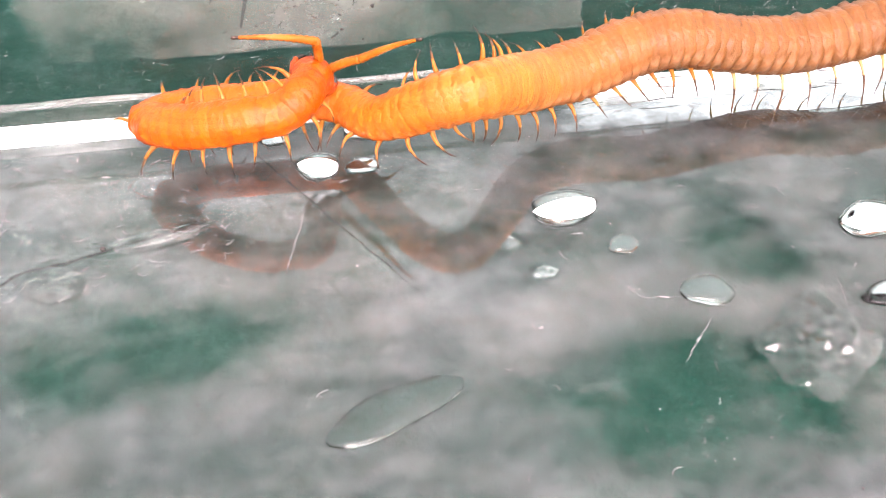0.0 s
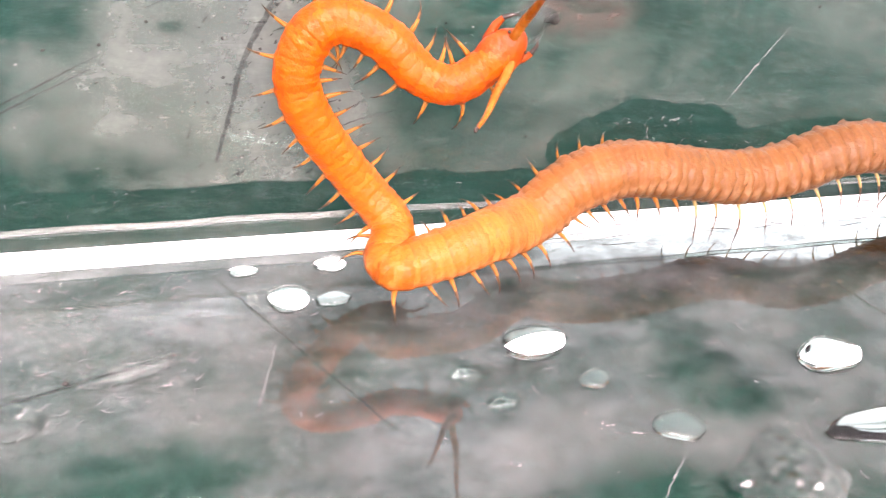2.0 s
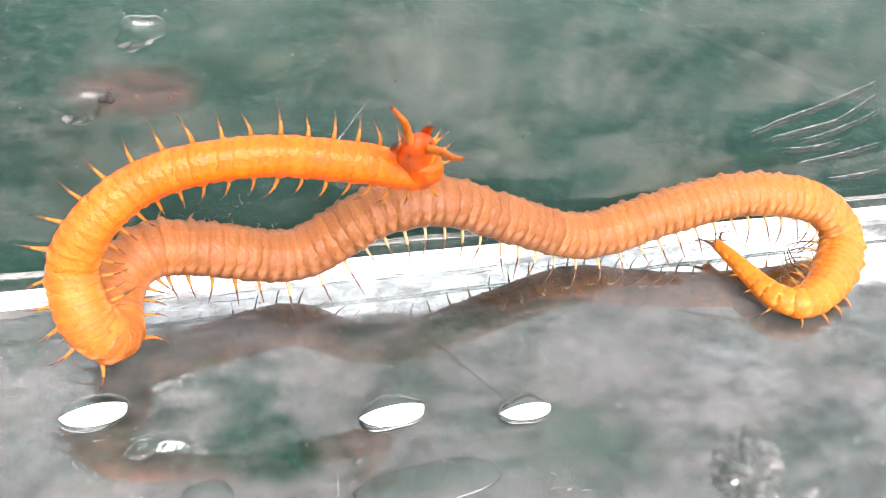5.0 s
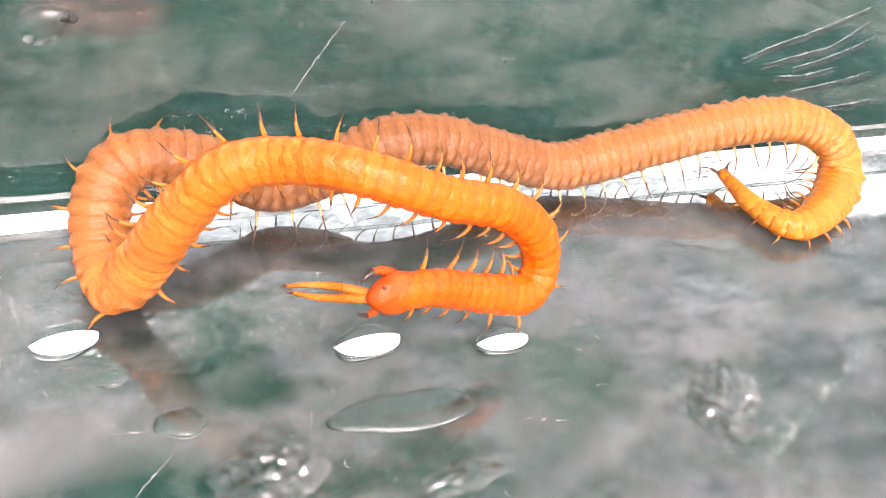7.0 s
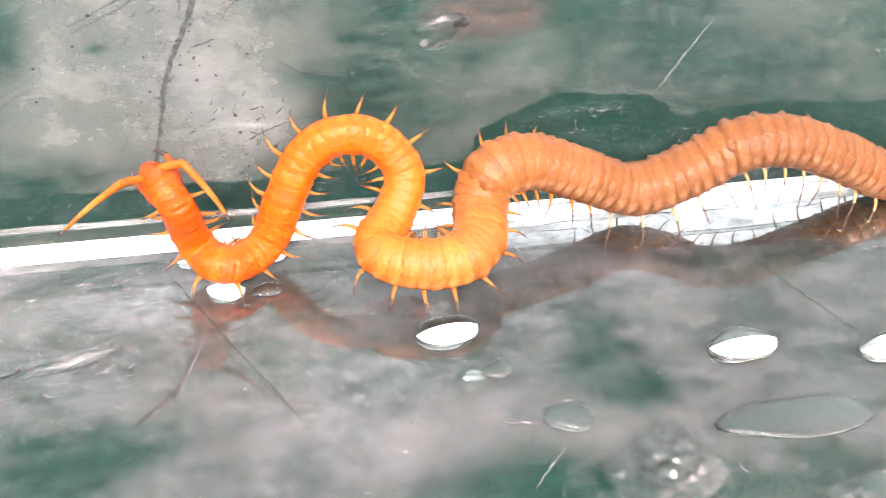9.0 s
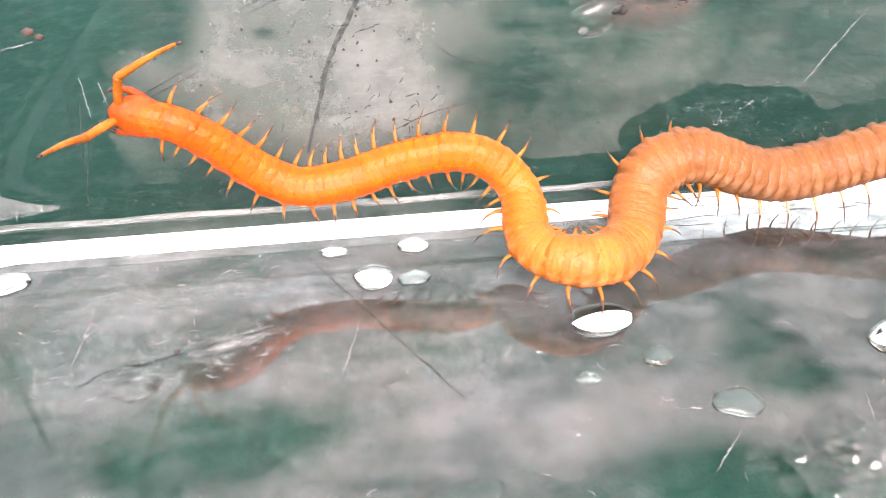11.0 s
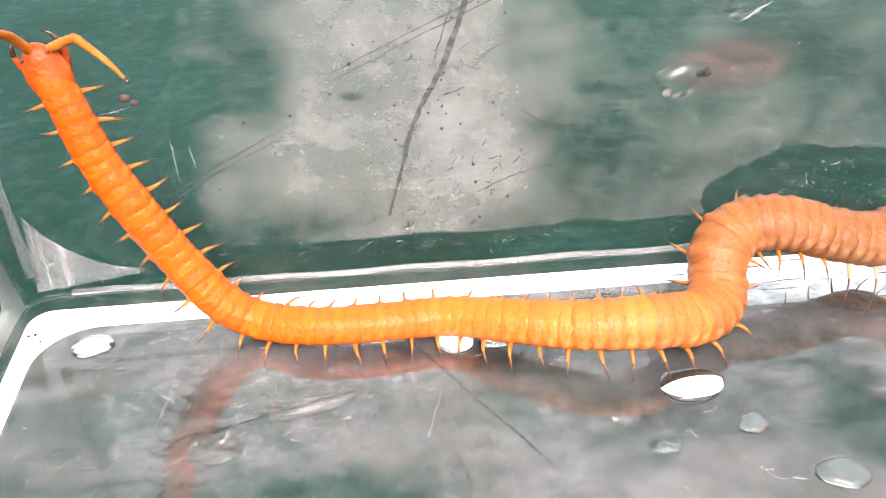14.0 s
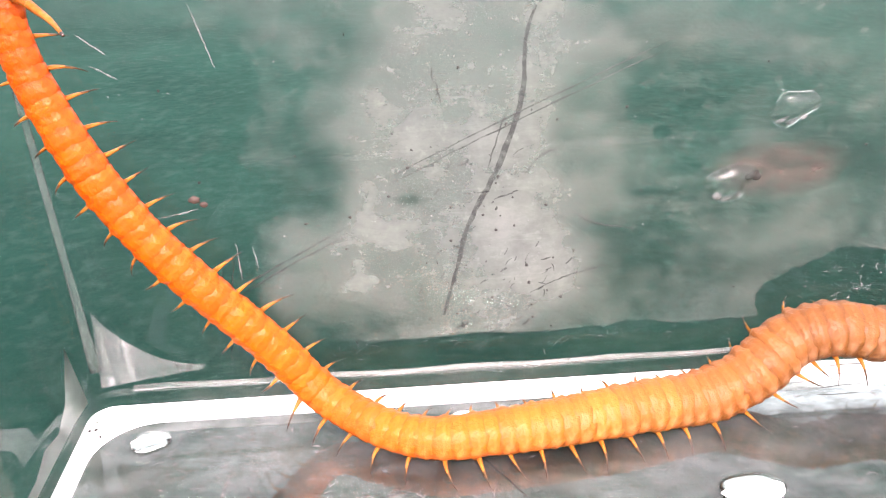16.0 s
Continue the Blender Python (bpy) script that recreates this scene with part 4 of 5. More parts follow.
body_at(7.5, [(162.7, -3.7, 2.2), (164.1, -9.9, 2.2), (165.8, -15.4, 2.3), (173.1, -14.1, 2.5), (181.2, -8.4, 3.0), (178.1, -5.4, 9.2), (170.8, -3.7, 11.8), (163.2, -2.1, 11.2), (153.5, -1.6, 9.6), (144.0, -1.7, 7.5), (134.7, -1.9, 5.7), (125.9, -1.8, 7.1), (118.1, -1.4, 10.4), (111.2, -1.4, 11.2), (105.1, -1.4, 9.3), (99.2, -1.6, 6.6), (93.8, -1.8, 6.8), (88.0, -1.5, 7.7), (83.2, -1.4, 10.5), (78.3, -3.7, 11.0), (75.2, -6.2, 8.9), (74.5, -9.4, 6.4), (75.0, -13.4, 4.5), (75.9, -14.7, 9.3), (76.8, -16.5, 16.0), (78.5, -17.6, 21.0), (81.7, -18.0, 23.0), (84.5, -18.4, 21.6), (87.4, -19.4, 17.8), (91.2, -20.2, 13.3), (96.2, -21.5, 10.2), (101.0, -23.6, 9.1), (104.0, -25.7, 8.2), (103.9, -27.3, 5.5), (100.0, -28.3, 5.3), (96.0, -29.1, 6.6), (92.6, -29.9, 7.7)])
body_at(8, [(158.1, -5.7, 1.5), (157.4, -10.2, 1.8), (161.3, -16.8, 2.0), (169.7, -14.9, 2.1), (176.7, -9.5, 2.0), (175.0, -4.2, 6.3), (167.1, -2.3, 8.1), (159.1, -1.7, 7.9), (150.7, -1.6, 6.3), (141.4, -1.8, 4.7), (132.2, -2.0, 3.9), (123.4, -1.7, 7.0), (115.1, -1.4, 10.3), (108.9, -1.4, 9.3), (102.9, -1.4, 7.5), (97.0, -1.6, 6.0), (91.0, -1.7, 6.6), (85.5, -1.4, 9.5), (80.7, -1.8, 9.5), (77.4, -4.2, 7.9), (75.6, -5.9, 4.7), (72.9, -6.1, 2.6), (68.7, -5.2, 3.6), (65.4, -6.3, 7.7), (63.4, -3.9, 11.0), (62.3, -2.4, 16.3), (61.1, -2.1, 19.7), (57.9, -2.0, 19.9), (54.8, -2.4, 15.7), (51.8, -3.0, 10.3), (48.7, -4.2, 8.3), (46.1, -5.0, 9.9), (45.7, -4.7, 13.3), (45.8, -4.4, 16.5)])
body_at(8.5, [(158.0, -6.2, 1.5), (158.2, -14.8, 2.1), (166.2, -16.5, 2.4), (173.8, -12.0, 2.5), (176.3, -5.8, 5.4), (169.0, -3.0, 8.8), (160.4, -2.1, 9.0), (151.7, -1.7, 7.8), (143.2, -1.7, 5.9), (136.4, -1.9, 5.4), (130.7, -1.9, 3.8), (123.7, -1.7, 4.7), (117.5, -1.4, 8.7), (111.4, -1.4, 10.4), (106.1, -1.4, 9.3), (101.0, -1.5, 6.6), (95.0, -1.7, 5.4), (88.8, -1.6, 7.5), (83.6, -1.4, 9.4), (79.2, -1.7, 9.2), (76.1, -4.0, 7.0), (75.0, -7.9, 5.6), (72.5, -11.5, 5.5), (68.0, -11.2, 5.4), (64.7, -9.4, 6.1), (65.3, -5.2, 7.5), (65.1, -3.1, 10.4), (62.2, -1.9, 12.3), (58.2, -1.6, 11.4), (53.9, -3.5, 8.9), (49.8, -4.2, 4.7), (45.4, -4.1, 2.4), (43.1, -5.4, 5.7), (42.1, -4.9, 8.4), (41.5, -4.1, 10.3)])
body_at(9, [(158.1, -5.7, 1.5), (157.6, -13.7, 2.0), (164.9, -16.9, 2.3), (172.6, -12.9, 2.5), (177.0, -6.8, 4.3), (170.5, -3.5, 8.6), (162.0, -2.5, 9.1), (153.5, -2.0, 7.8), (145.2, -1.9, 5.8), (136.9, -2.1, 3.5), (128.6, -1.9, 3.3), (121.8, -1.6, 6.4), (114.5, -1.5, 9.4), (108.1, -1.5, 9.6), (102.6, -1.5, 6.5), (96.0, -1.7, 4.5), (89.5, -1.7, 7.3), (83.4, -1.5, 9.7), (78.6, -3.0, 9.8), (77.1, -4.6, 6.9), (75.8, -10.2, 6.1), (72.1, -12.2, 5.6), (66.9, -11.5, 6.0), (65.1, -9.1, 6.5), (67.3, -5.8, 7.4), (68.9, -3.2, 10.6), (66.4, -1.5, 14.1), (62.3, -1.5, 15.2), (58.6, -1.8, 13.2), (56.0, -3.1, 8.9), (53.3, -3.7, 3.2), (49.0, -6.5, 3.0), (45.9, -4.1, 4.5), (45.4, -6.0, 10.9), (44.0, -4.6, 12.9)])
body_at(9.5, [(158.1, -5.7, 1.5), (157.5, -9.0, 1.7), (160.1, -16.4, 2.1), (168.2, -15.7, 2.4), (175.1, -10.9, 2.5), (175.3, -5.3, 6.3), (167.8, -3.1, 9.0), (159.3, -2.4, 9.1), (151.0, -2.1, 7.9), (142.8, -2.2, 6.2), (134.7, -2.2, 4.3), (126.5, -1.9, 5.3), (118.9, -1.5, 8.7), (112.8, -1.4, 10.4), (107.1, -1.4, 8.6), (100.1, -1.6, 5.6), (94.0, -1.7, 4.6), (87.4, -1.5, 7.6), (81.8, -1.7, 9.4), (77.9, -3.4, 7.9), (76.9, -6.5, 4.8), (73.6, -13.4, 7.1), (69.1, -12.2, 5.3), (65.5, -11.6, 6.4), (66.8, -6.9, 7.0), (69.3, -3.0, 10.0), (67.5, -1.5, 14.3), (63.2, -1.5, 15.1), (59.5, -1.9, 12.4), (56.7, -3.0, 7.3), (53.9, -3.4, 3.0), (50.7, -4.4, 3.0), (47.0, -2.5, 3.8), (46.3, -5.9, 12.2), (45.0, -4.5, 15.2), (43.6, -4.3, 17.2)])
body_at(9.7, [(158.1, -5.7, 1.5), (157.2, -11.8, 1.9), (162.7, -17.2, 2.2), (170.5, -14.4, 2.5), (176.9, -9.0, 2.8), (173.4, -4.3, 7.7), (165.3, -2.8, 9.2), (156.8, -2.3, 8.9), (148.6, -2.1, 7.5), (140.4, -2.3, 5.7), (132.2, -2.3, 4.0), (124.2, -1.9, 6.2), (116.7, -1.5, 9.8), (111.6, -1.5, 9.6), (105.5, -1.5, 7.7), (98.4, -1.6, 5.8), (91.8, -1.8, 6.3), (85.3, -1.5, 9.3), (79.2, -2.4, 8.1), (76.0, -8.6, 5.1), (71.7, -13.4, 6.1), (65.8, -11.9, 6.6), (64.5, -8.7, 7.2), (68.4, -3.4, 9.8), (66.6, -1.6, 14.7), (62.4, -1.4, 16.4), (57.4, -1.8, 13.5), (54.5, -2.9, 7.7), (50.3, -4.5, 2.8), (44.7, -3.2, 4.0), (41.5, -6.1, 11.3), (37.6, -4.6, 13.1)])
body_at(11.8, [(158.1, -5.7, 1.5), (157.2, -11.1, 1.9), (162.3, -17.1, 2.2), (170.5, -14.4, 2.5), (177.1, -8.7, 2.9), (172.8, -4.1, 7.9), (164.2, -2.7, 9.3), (155.5, -2.3, 8.7), (146.8, -2.2, 7.2), (138.5, -2.5, 4.9), (130.4, -2.4, 3.1), (122.6, -2.0, 5.3), (115.0, -1.6, 8.1), (106.8, -1.4, 7.0), (101.7, -1.5, 6.0), (95.5, -1.7, 5.7), (89.4, -1.7, 7.9), (84.7, -1.4, 9.1), (80.5, -2.4, 7.6), (78.8, -4.6, 5.5), (76.8, -9.5, 3.8), (70.4, -13.5, 4.7), (65.7, -10.4, 4.9), (63.2, -4.4, 6.8), (57.8, -2.8, 9.5), (49.3, -2.0, 9.6), (42.2, -2.0, 11.1), (35.5, -1.7, 14.4), (29.5, -1.3, 19.2), (24.6, -0.9, 21.8), (20.6, -0.8, 22.6)])
body_at(12, [(158.1, -5.7, 1.5), (157.2, -11.1, 1.9), (162.4, -17.2, 2.2), (170.6, -14.3, 2.5), (177.1, -8.6, 2.9), (172.6, -4.0, 8.0), (164.0, -2.7, 9.3), (155.2, -2.3, 8.6), (146.5, -2.2, 7.2), (138.0, -2.5, 5.0), (129.5, -2.4, 4.0), (121.4, -2.0, 6.7), (113.5, -1.5, 9.8), (104.9, -1.5, 9.1), (101.0, -1.5, 6.3), (94.8, -1.7, 5.7), (88.1, -1.6, 8.6), (82.7, -1.5, 8.9), (78.3, -3.3, 7.9), (78.0, -5.6, 4.9), (74.6, -13.1, 6.5), (71.2, -13.3, 4.7), (66.6, -12.1, 5.0), (64.6, -7.2, 4.3), (61.1, -3.6, 6.1), (56.1, -3.2, 8.6), (50.7, -2.5, 9.0), (44.7, -2.0, 9.4), (38.8, -1.9, 10.6), (33.1, -1.8, 12.1), (27.7, -1.7, 14.1), (22.5, -1.5, 15.8), (18.1, -1.4, 15.8), (14.2, -1.5, 15.4)])
body_at(12.5, [(158.1, -5.7, 1.5), (157.2, -12.4, 1.9), (163.3, -17.2, 2.3), (171.0, -14.1, 2.5), (177.2, -8.5, 3.0), (172.8, -4.1, 7.9), (164.6, -2.8, 9.3), (156.2, -2.3, 8.8), (147.9, -2.2, 7.4), (139.6, -2.5, 5.6), (131.5, -2.5, 3.8), (123.7, -2.1, 5.8), (116.3, -1.6, 9.1), (108.2, -1.4, 9.5), (100.5, -1.5, 6.5), (94.7, -1.7, 5.6), (88.7, -1.6, 8.3), (82.6, -1.4, 9.4), (78.7, -3.0, 7.8), (78.4, -6.2, 5.1), (75.4, -12.5, 5.7), (71.6, -13.5, 4.6), (66.8, -13.3, 5.3), (63.2, -7.4, 2.8), (58.1, -4.3, 3.6), (51.9, -3.5, 5.5), (45.2, -2.5, 6.1), (39.1, -2.3, 6.9), (32.6, -2.3, 7.7), (26.9, -2.1, 9.3), (21.5, -1.9, 11.8), (16.9, -1.6, 14.7), (13.8, -1.2, 18.0), (11.4, -1.0, 20.3)])
body_at(13, [(158.0, -6.3, 1.5), (158.1, -14.6, 2.1), (165.7, -16.7, 2.3), (173.2, -12.5, 2.5), (176.7, -6.5, 4.7), (170.1, -3.4, 8.7), (161.6, -2.5, 9.3), (153.0, -2.2, 8.3), (144.6, -2.3, 6.7), (136.2, -2.6, 4.8), (127.9, -2.4, 4.7), (120.1, -2.0, 7.8), (112.2, -1.6, 10.6), (103.9, -1.5, 9.6), (96.1, -1.7, 6.3), (89.9, -1.7, 7.9), (84.6, -1.4, 8.6), (80.1, -2.2, 7.2), (78.3, -6.1, 5.1), (77.1, -10.1, 3.7), (72.3, -13.0, 4.2), (66.3, -12.8, 4.7), (60.9, -11.1, 4.6), (56.2, -5.7, 2.6), (50.1, -4.1, 4.2), (42.8, -3.5, 4.5), (35.5, -3.0, 5.1), (28.4, -2.9, 6.8), (22.7, -2.1, 8.6), (18.1, -1.8, 12.0), (14.3, -1.4, 15.8), (11.8, -1.0, 19.6), (10.0, -0.6, 23.3)])
body_at(13.5, [(158.1, -5.7, 1.5), (157.4, -13.2, 2.0), (164.3, -17.0, 2.3), (172.1, -13.3, 2.5), (177.2, -7.2, 3.9), (171.1, -3.6, 8.4), (162.5, -2.6, 9.3), (153.8, -2.2, 8.4), (145.2, -2.3, 6.9), (136.8, -2.6, 4.9), (128.2, -2.5, 4.5), (120.3, -2.0, 7.5), (112.3, -1.6, 10.3), (103.8, -1.5, 9.3), (96.0, -1.7, 5.6), (89.5, -1.6, 8.0), (84.3, -1.4, 8.6), (79.5, -2.9, 7.4), (78.2, -5.8, 5.0), (77.4, -9.0, 2.9), (71.5, -12.5, 4.8), (65.2, -12.2, 4.5), (58.4, -11.1, 4.2), (52.1, -7.1, 2.6), (45.0, -4.8, 2.6), (36.4, -3.9, 2.3), (29.2, -3.6, 3.1), (23.6, -3.4, 6.2), (18.8, -2.1, 9.7), (15.7, -1.6, 14.6), (12.7, -1.1, 19.1), (11.6, -0.7, 23.3), (11.4, -0.3, 27.2)])
body_at(14, [(158.1, -5.7, 1.5), (157.2, -11.4, 1.9), (162.5, -17.2, 2.2), (170.6, -14.3, 2.5), (177.1, -8.7, 2.9), (172.8, -4.1, 7.9), (164.4, -2.8, 9.3), (155.8, -2.3, 8.7), (147.2, -2.2, 7.3), (138.7, -2.5, 5.4), (130.3, -2.5, 4.0), (122.4, -2.1, 6.3), (114.7, -1.6, 9.5), (106.4, -1.4, 9.1), (98.6, -1.6, 5.4), (92.4, -1.8, 6.4), (86.2, -1.5, 8.3), (81.1, -1.4, 8.0), (78.0, -3.8, 6.4), (77.2, -7.1, 3.6), (74.2, -10.4, 3.5), (68.0, -12.2, 4.9), (61.8, -11.7, 4.7), (55.3, -9.2, 3.7), (48.5, -6.0, 2.5), (41.2, -6.2, 2.6), (34.0, -6.0, 2.6), (27.9, -3.7, 2.2), (24.0, -3.1, 4.9), (20.2, -2.1, 10.4), (17.3, -1.5, 15.8), (14.7, -0.9, 21.5), (13.3, -0.4, 26.8), (12.3, -0.1, 30.1)])
body_at(14.5, [(158.1, -5.7, 1.5), (157.3, -10.2, 1.8), (161.3, -17.0, 2.2), (169.5, -15.0, 2.5), (176.3, -9.7, 2.6), (173.9, -4.6, 7.4), (165.8, -2.9, 9.2), (157.1, -2.3, 8.9), (148.6, -2.2, 7.6), (140.1, -2.5, 5.7), (131.9, -2.5, 3.8), (123.9, -2.1, 5.7), (116.5, -1.6, 9.0), (108.3, -1.4, 9.3), (100.6, -1.5, 6.0), (94.5, -1.7, 6.3), (88.2, -1.6, 8.3), (82.4, -1.5, 8.3), (78.0, -3.6, 6.4), (76.7, -7.5, 4.1), (73.9, -9.6, 3.3), (67.0, -11.9, 5.2), (60.2, -11.1, 4.8), (53.6, -8.1, 2.7), (46.5, -6.6, 2.6), (39.3, -6.3, 2.6), (32.7, -4.8, 2.4), (27.5, -3.6, 5.1), (22.8, -2.1, 9.7), (18.4, -1.4, 16.6), (14.5, -0.7, 23.6), (12.3, -0.3, 27.7), (11.4, 0.1, 31.1)])
body_at(15, [(158.1, -5.7, 1.5), (157.3, -10.3, 1.8), (161.4, -17.0, 2.2), (169.6, -15.0, 2.5), (176.4, -9.6, 2.6), (173.8, -4.5, 7.4), (165.6, -2.9, 9.2), (156.9, -2.3, 8.9), (148.3, -2.2, 7.5), (139.8, -2.5, 5.6), (131.5, -2.5, 3.8), (123.5, -2.1, 5.8), (116.0, -1.6, 9.0), (107.7, -1.4, 9.0), (100.0, -1.6, 5.6), (93.9, -1.7, 5.5), (87.5, -1.6, 7.9), (82.3, -1.4, 7.9), (77.6, -4.1, 6.8), (76.5, -6.5, 4.1), (72.4, -9.2, 4.0), (65.1, -11.1, 4.8), (58.2, -10.3, 4.2), (51.4, -8.4, 2.5), (43.2, -7.3, 2.6), (36.6, -5.4, 2.5), (31.5, -3.4, 5.7), (28.5, -2.2, 10.3), (25.4, -1.3, 17.0), (22.3, -0.6, 24.6), (19.1, 0.1, 30.4), (16.1, 0.5, 35.4), (14.1, 0.8, 38.3)])
body_at(15.5, [(158.1, -5.7, 1.5), (157.3, -11.0, 1.9), (162.3, -17.1, 2.2), (170.6, -14.3, 2.5), (177.0, -8.5, 3.0), (172.4, -4.0, 8.0), (163.8, -2.7, 9.3), (154.9, -2.3, 8.6), (146.1, -2.3, 7.1), (137.4, -2.5, 5.1), (128.8, -2.5, 4.4), (120.8, -2.0, 7.2), (112.7, -1.6, 9.8), (104.2, -1.5, 8.5), (96.2, -1.7, 5.3), (90.0, -1.7, 6.6), (84.1, -1.6, 7.4), (78.6, -2.7, 6.4), (76.0, -4.0, 3.0), (70.4, -7.4, 3.1), (63.1, -9.2, 3.8), (55.1, -10.0, 3.4), (47.4, -10.5, 2.8), (40.4, -9.6, 2.7), (34.7, -8.6, 4.0), (28.1, -3.4, 5.7), (22.9, -1.9, 11.8), (18.0, -1.1, 17.3), (14.0, -0.5, 23.2), (11.1, 0.1, 29.9), (8.7, 0.7, 35.5), (7.2, 1.1, 39.8), (6.6, 1.4, 42.3)])
body_at(16, [(158.1, -5.7, 1.5), (157.2, -11.7, 1.9), (162.6, -17.2, 2.2), (170.6, -14.4, 2.5), (177.0, -8.9, 2.8), (173.2, -4.2, 7.8), (165.0, -2.8, 9.2), (156.5, -2.3, 8.8), (148.1, -2.2, 7.5), (139.7, -2.5, 5.6), (131.4, -2.6, 4.1), (123.3, -2.3, 6.6), (115.7, -1.8, 10.3), (107.3, -1.5, 11.2), (99.4, -1.7, 8.6), (91.3, -1.8, 7.1), (85.6, -1.6, 8.1), (80.7, -1.5, 6.9), (76.0, -3.3, 4.0), (70.8, -4.4, 2.2), (62.8, -6.1, 2.6), (54.6, -7.6, 2.6), (46.7, -8.7, 2.6), (40.8, -8.9, 2.6), (35.5, -6.8, 2.7), (29.4, -2.9, 4.4), (24.1, -2.0, 10.8), (18.4, -1.3, 17.1), (13.6, -0.8, 23.0), (9.7, -0.1, 29.1), (7.1, 0.4, 34.9), (5.1, 1.1, 40.3), (4.4, 1.4, 43.9), (4.0, 1.6, 46.5)])

feelers_at(0, [(50.1, -4.8, 9.9), (49.4, -5.4, 13.4), (42.3, -7.0, 15.3)], [(50.9, -4.8, 10.0), (53.7, -6.3, 11.8), (58.5, -10.3, 16.0)])
feelers_at(0.5, [(47.0, -7.3, 13.7), (46.7, -8.7, 17.0), (40.0, -11.0, 19.6)], [(48.1, -7.5, 13.4), (50.7, -9.3, 15.2), (54.8, -14.7, 18.7)])
feelers_at(1, [(46.0, -4.3, 16.1), (44.5, -5.4, 19.2), (38.0, -9.4, 18.6)], [(46.7, -4.4, 16.1), (47.9, -5.8, 19.2), (50.5, -10.6, 24.6)])
feelers_at(1.5, [(51.4, -4.8, 21.5), (52.0, -6.5, 24.6), (51.7, -11.9, 29.9)], [(51.6, -5.0, 21.3), (52.4, -7.1, 24.1), (52.9, -12.3, 29.6)])
feelers_at(2, [(68.7, -3.7, 24.6), (69.5, -5.0, 27.9), (69.4, -10.4, 33.2)], [(68.7, -4.1, 23.7), (67.3, -7.2, 22.5), (63.3, -13.7, 22.3)])
feelers_at(2.5, [(86.3, -7.2, 18.7), (88.5, -6.5, 21.5), (92.6, -11.5, 25.6)], [(86.2, -7.7, 17.8), (86.1, -9.5, 14.7), (82.3, -14.8, 10.8)])
feelers_at(3, [(102.2, -2.5, 20.7), (104.3, -2.0, 23.7), (102.3, -6.0, 29.8)], [(102.8, -3.2, 19.7), (103.5, -6.3, 18.0), (100.1, -11.6, 13.9)])
feelers_at(3.5, [(101.1, -0.3, 24.9), (100.8, -0.7, 28.5), (98.0, -5.4, 33.8)], [(102.2, -1.0, 24.2), (104.2, -3.8, 23.0), (106.4, -10.6, 25.4)])
feelers_at(4, [(101.7, -1.5, 36.3), (101.1, -2.4, 39.7), (99.0, -7.3, 45.1)], [(102.8, -2.0, 35.9), (104.5, -4.4, 33.8), (104.6, -11.9, 32.9)])
feelers_at(4.2, [(99.5, -1.4, 40.8), (98.8, -2.5, 44.1), (96.3, -7.0, 49.7)], [(100.3, -1.6, 40.9), (101.5, -4.2, 43.1), (102.7, -11.2, 45.8)])
feelers_at(6.3, [(111.7, -27.4, 1.8), (109.3, -29.5, 3.4), (104.7, -32.6, 8.6)], [(112.1, -27.7, 1.7), (111.2, -30.7, 3.5), (108.1, -36.0, 8.0)])
feelers_at(6.5, [(111.7, -29.1, 1.9), (109.6, -31.4, 3.7), (106.6, -36.2, 8.8)], [(112.1, -29.4, 1.9), (110.5, -32.0, 3.7), (107.5, -36.5, 9.0)])
feelers_at(7, [(99.8, -30.5, 16.5), (96.4, -29.5, 16.1), (90.1, -31.6, 19.8)], [(99.6, -31.4, 15.6), (96.3, -30.0, 15.6), (90.4, -32.2, 19.8)])
feelers_at(7.5, [(91.9, -29.7, 7.7), (88.4, -29.3, 6.8), (81.1, -28.1, 5.2)], [(92.0, -30.3, 7.2), (88.6, -29.5, 6.6), (81.1, -30.0, 7.7)])
feelers_at(8, [(45.5, -4.2, 17.0), (45.8, -4.5, 20.5), (48.6, -8.3, 26.5)], [(45.2, -4.5, 16.6), (43.1, -6.2, 19.0), (43.3, -12.9, 22.5)])
feelers_at(8.5, [(41.6, -3.6, 11.0), (42.3, -1.5, 13.8), (45.6, -8.3, 13.9)], [(41.3, -4.0, 10.6), (39.3, -5.4, 13.3), (38.2, -12.2, 16.3)])
feelers_at(9, [(42.8, -4.6, 13.3), (41.0, -6.9, 15.3), (36.3, -12.9, 14.8)], [(43.6, -4.2, 13.6), (46.4, -5.0, 15.7), (50.7, -10.8, 13.3)])
feelers_at(9.5, [(42.3, -3.9, 18.1), (39.1, -5.0, 17.1), (33.2, -8.8, 20.2)], [(43.0, -3.2, 18.9), (46.3, -3.1, 20.3), (51.8, -6.8, 24.0)])
feelers_at(9.7, [(36.0, -4.7, 13.5), (33.2, -6.4, 11.9), (28.4, -12.2, 12.8)], [(36.4, -4.0, 14.4), (37.4, -5.0, 17.7), (43.8, -7.2, 21.1)])
feelers_at(11.8, [(18.6, -1.5, 22.4), (16.8, -4.4, 23.4), (16.3, -11.3, 26.6)], [(19.1, -0.7, 23.6), (19.3, -1.8, 27.0), (25.5, -3.0, 31.4)])
feelers_at(12, [(12.2, -2.7, 14.7), (10.9, -5.9, 15.9), (10.2, -12.8, 18.9)], [(12.4, -1.3, 16.8), (13.8, -1.3, 20.1), (20.0, -3.1, 24.1)])
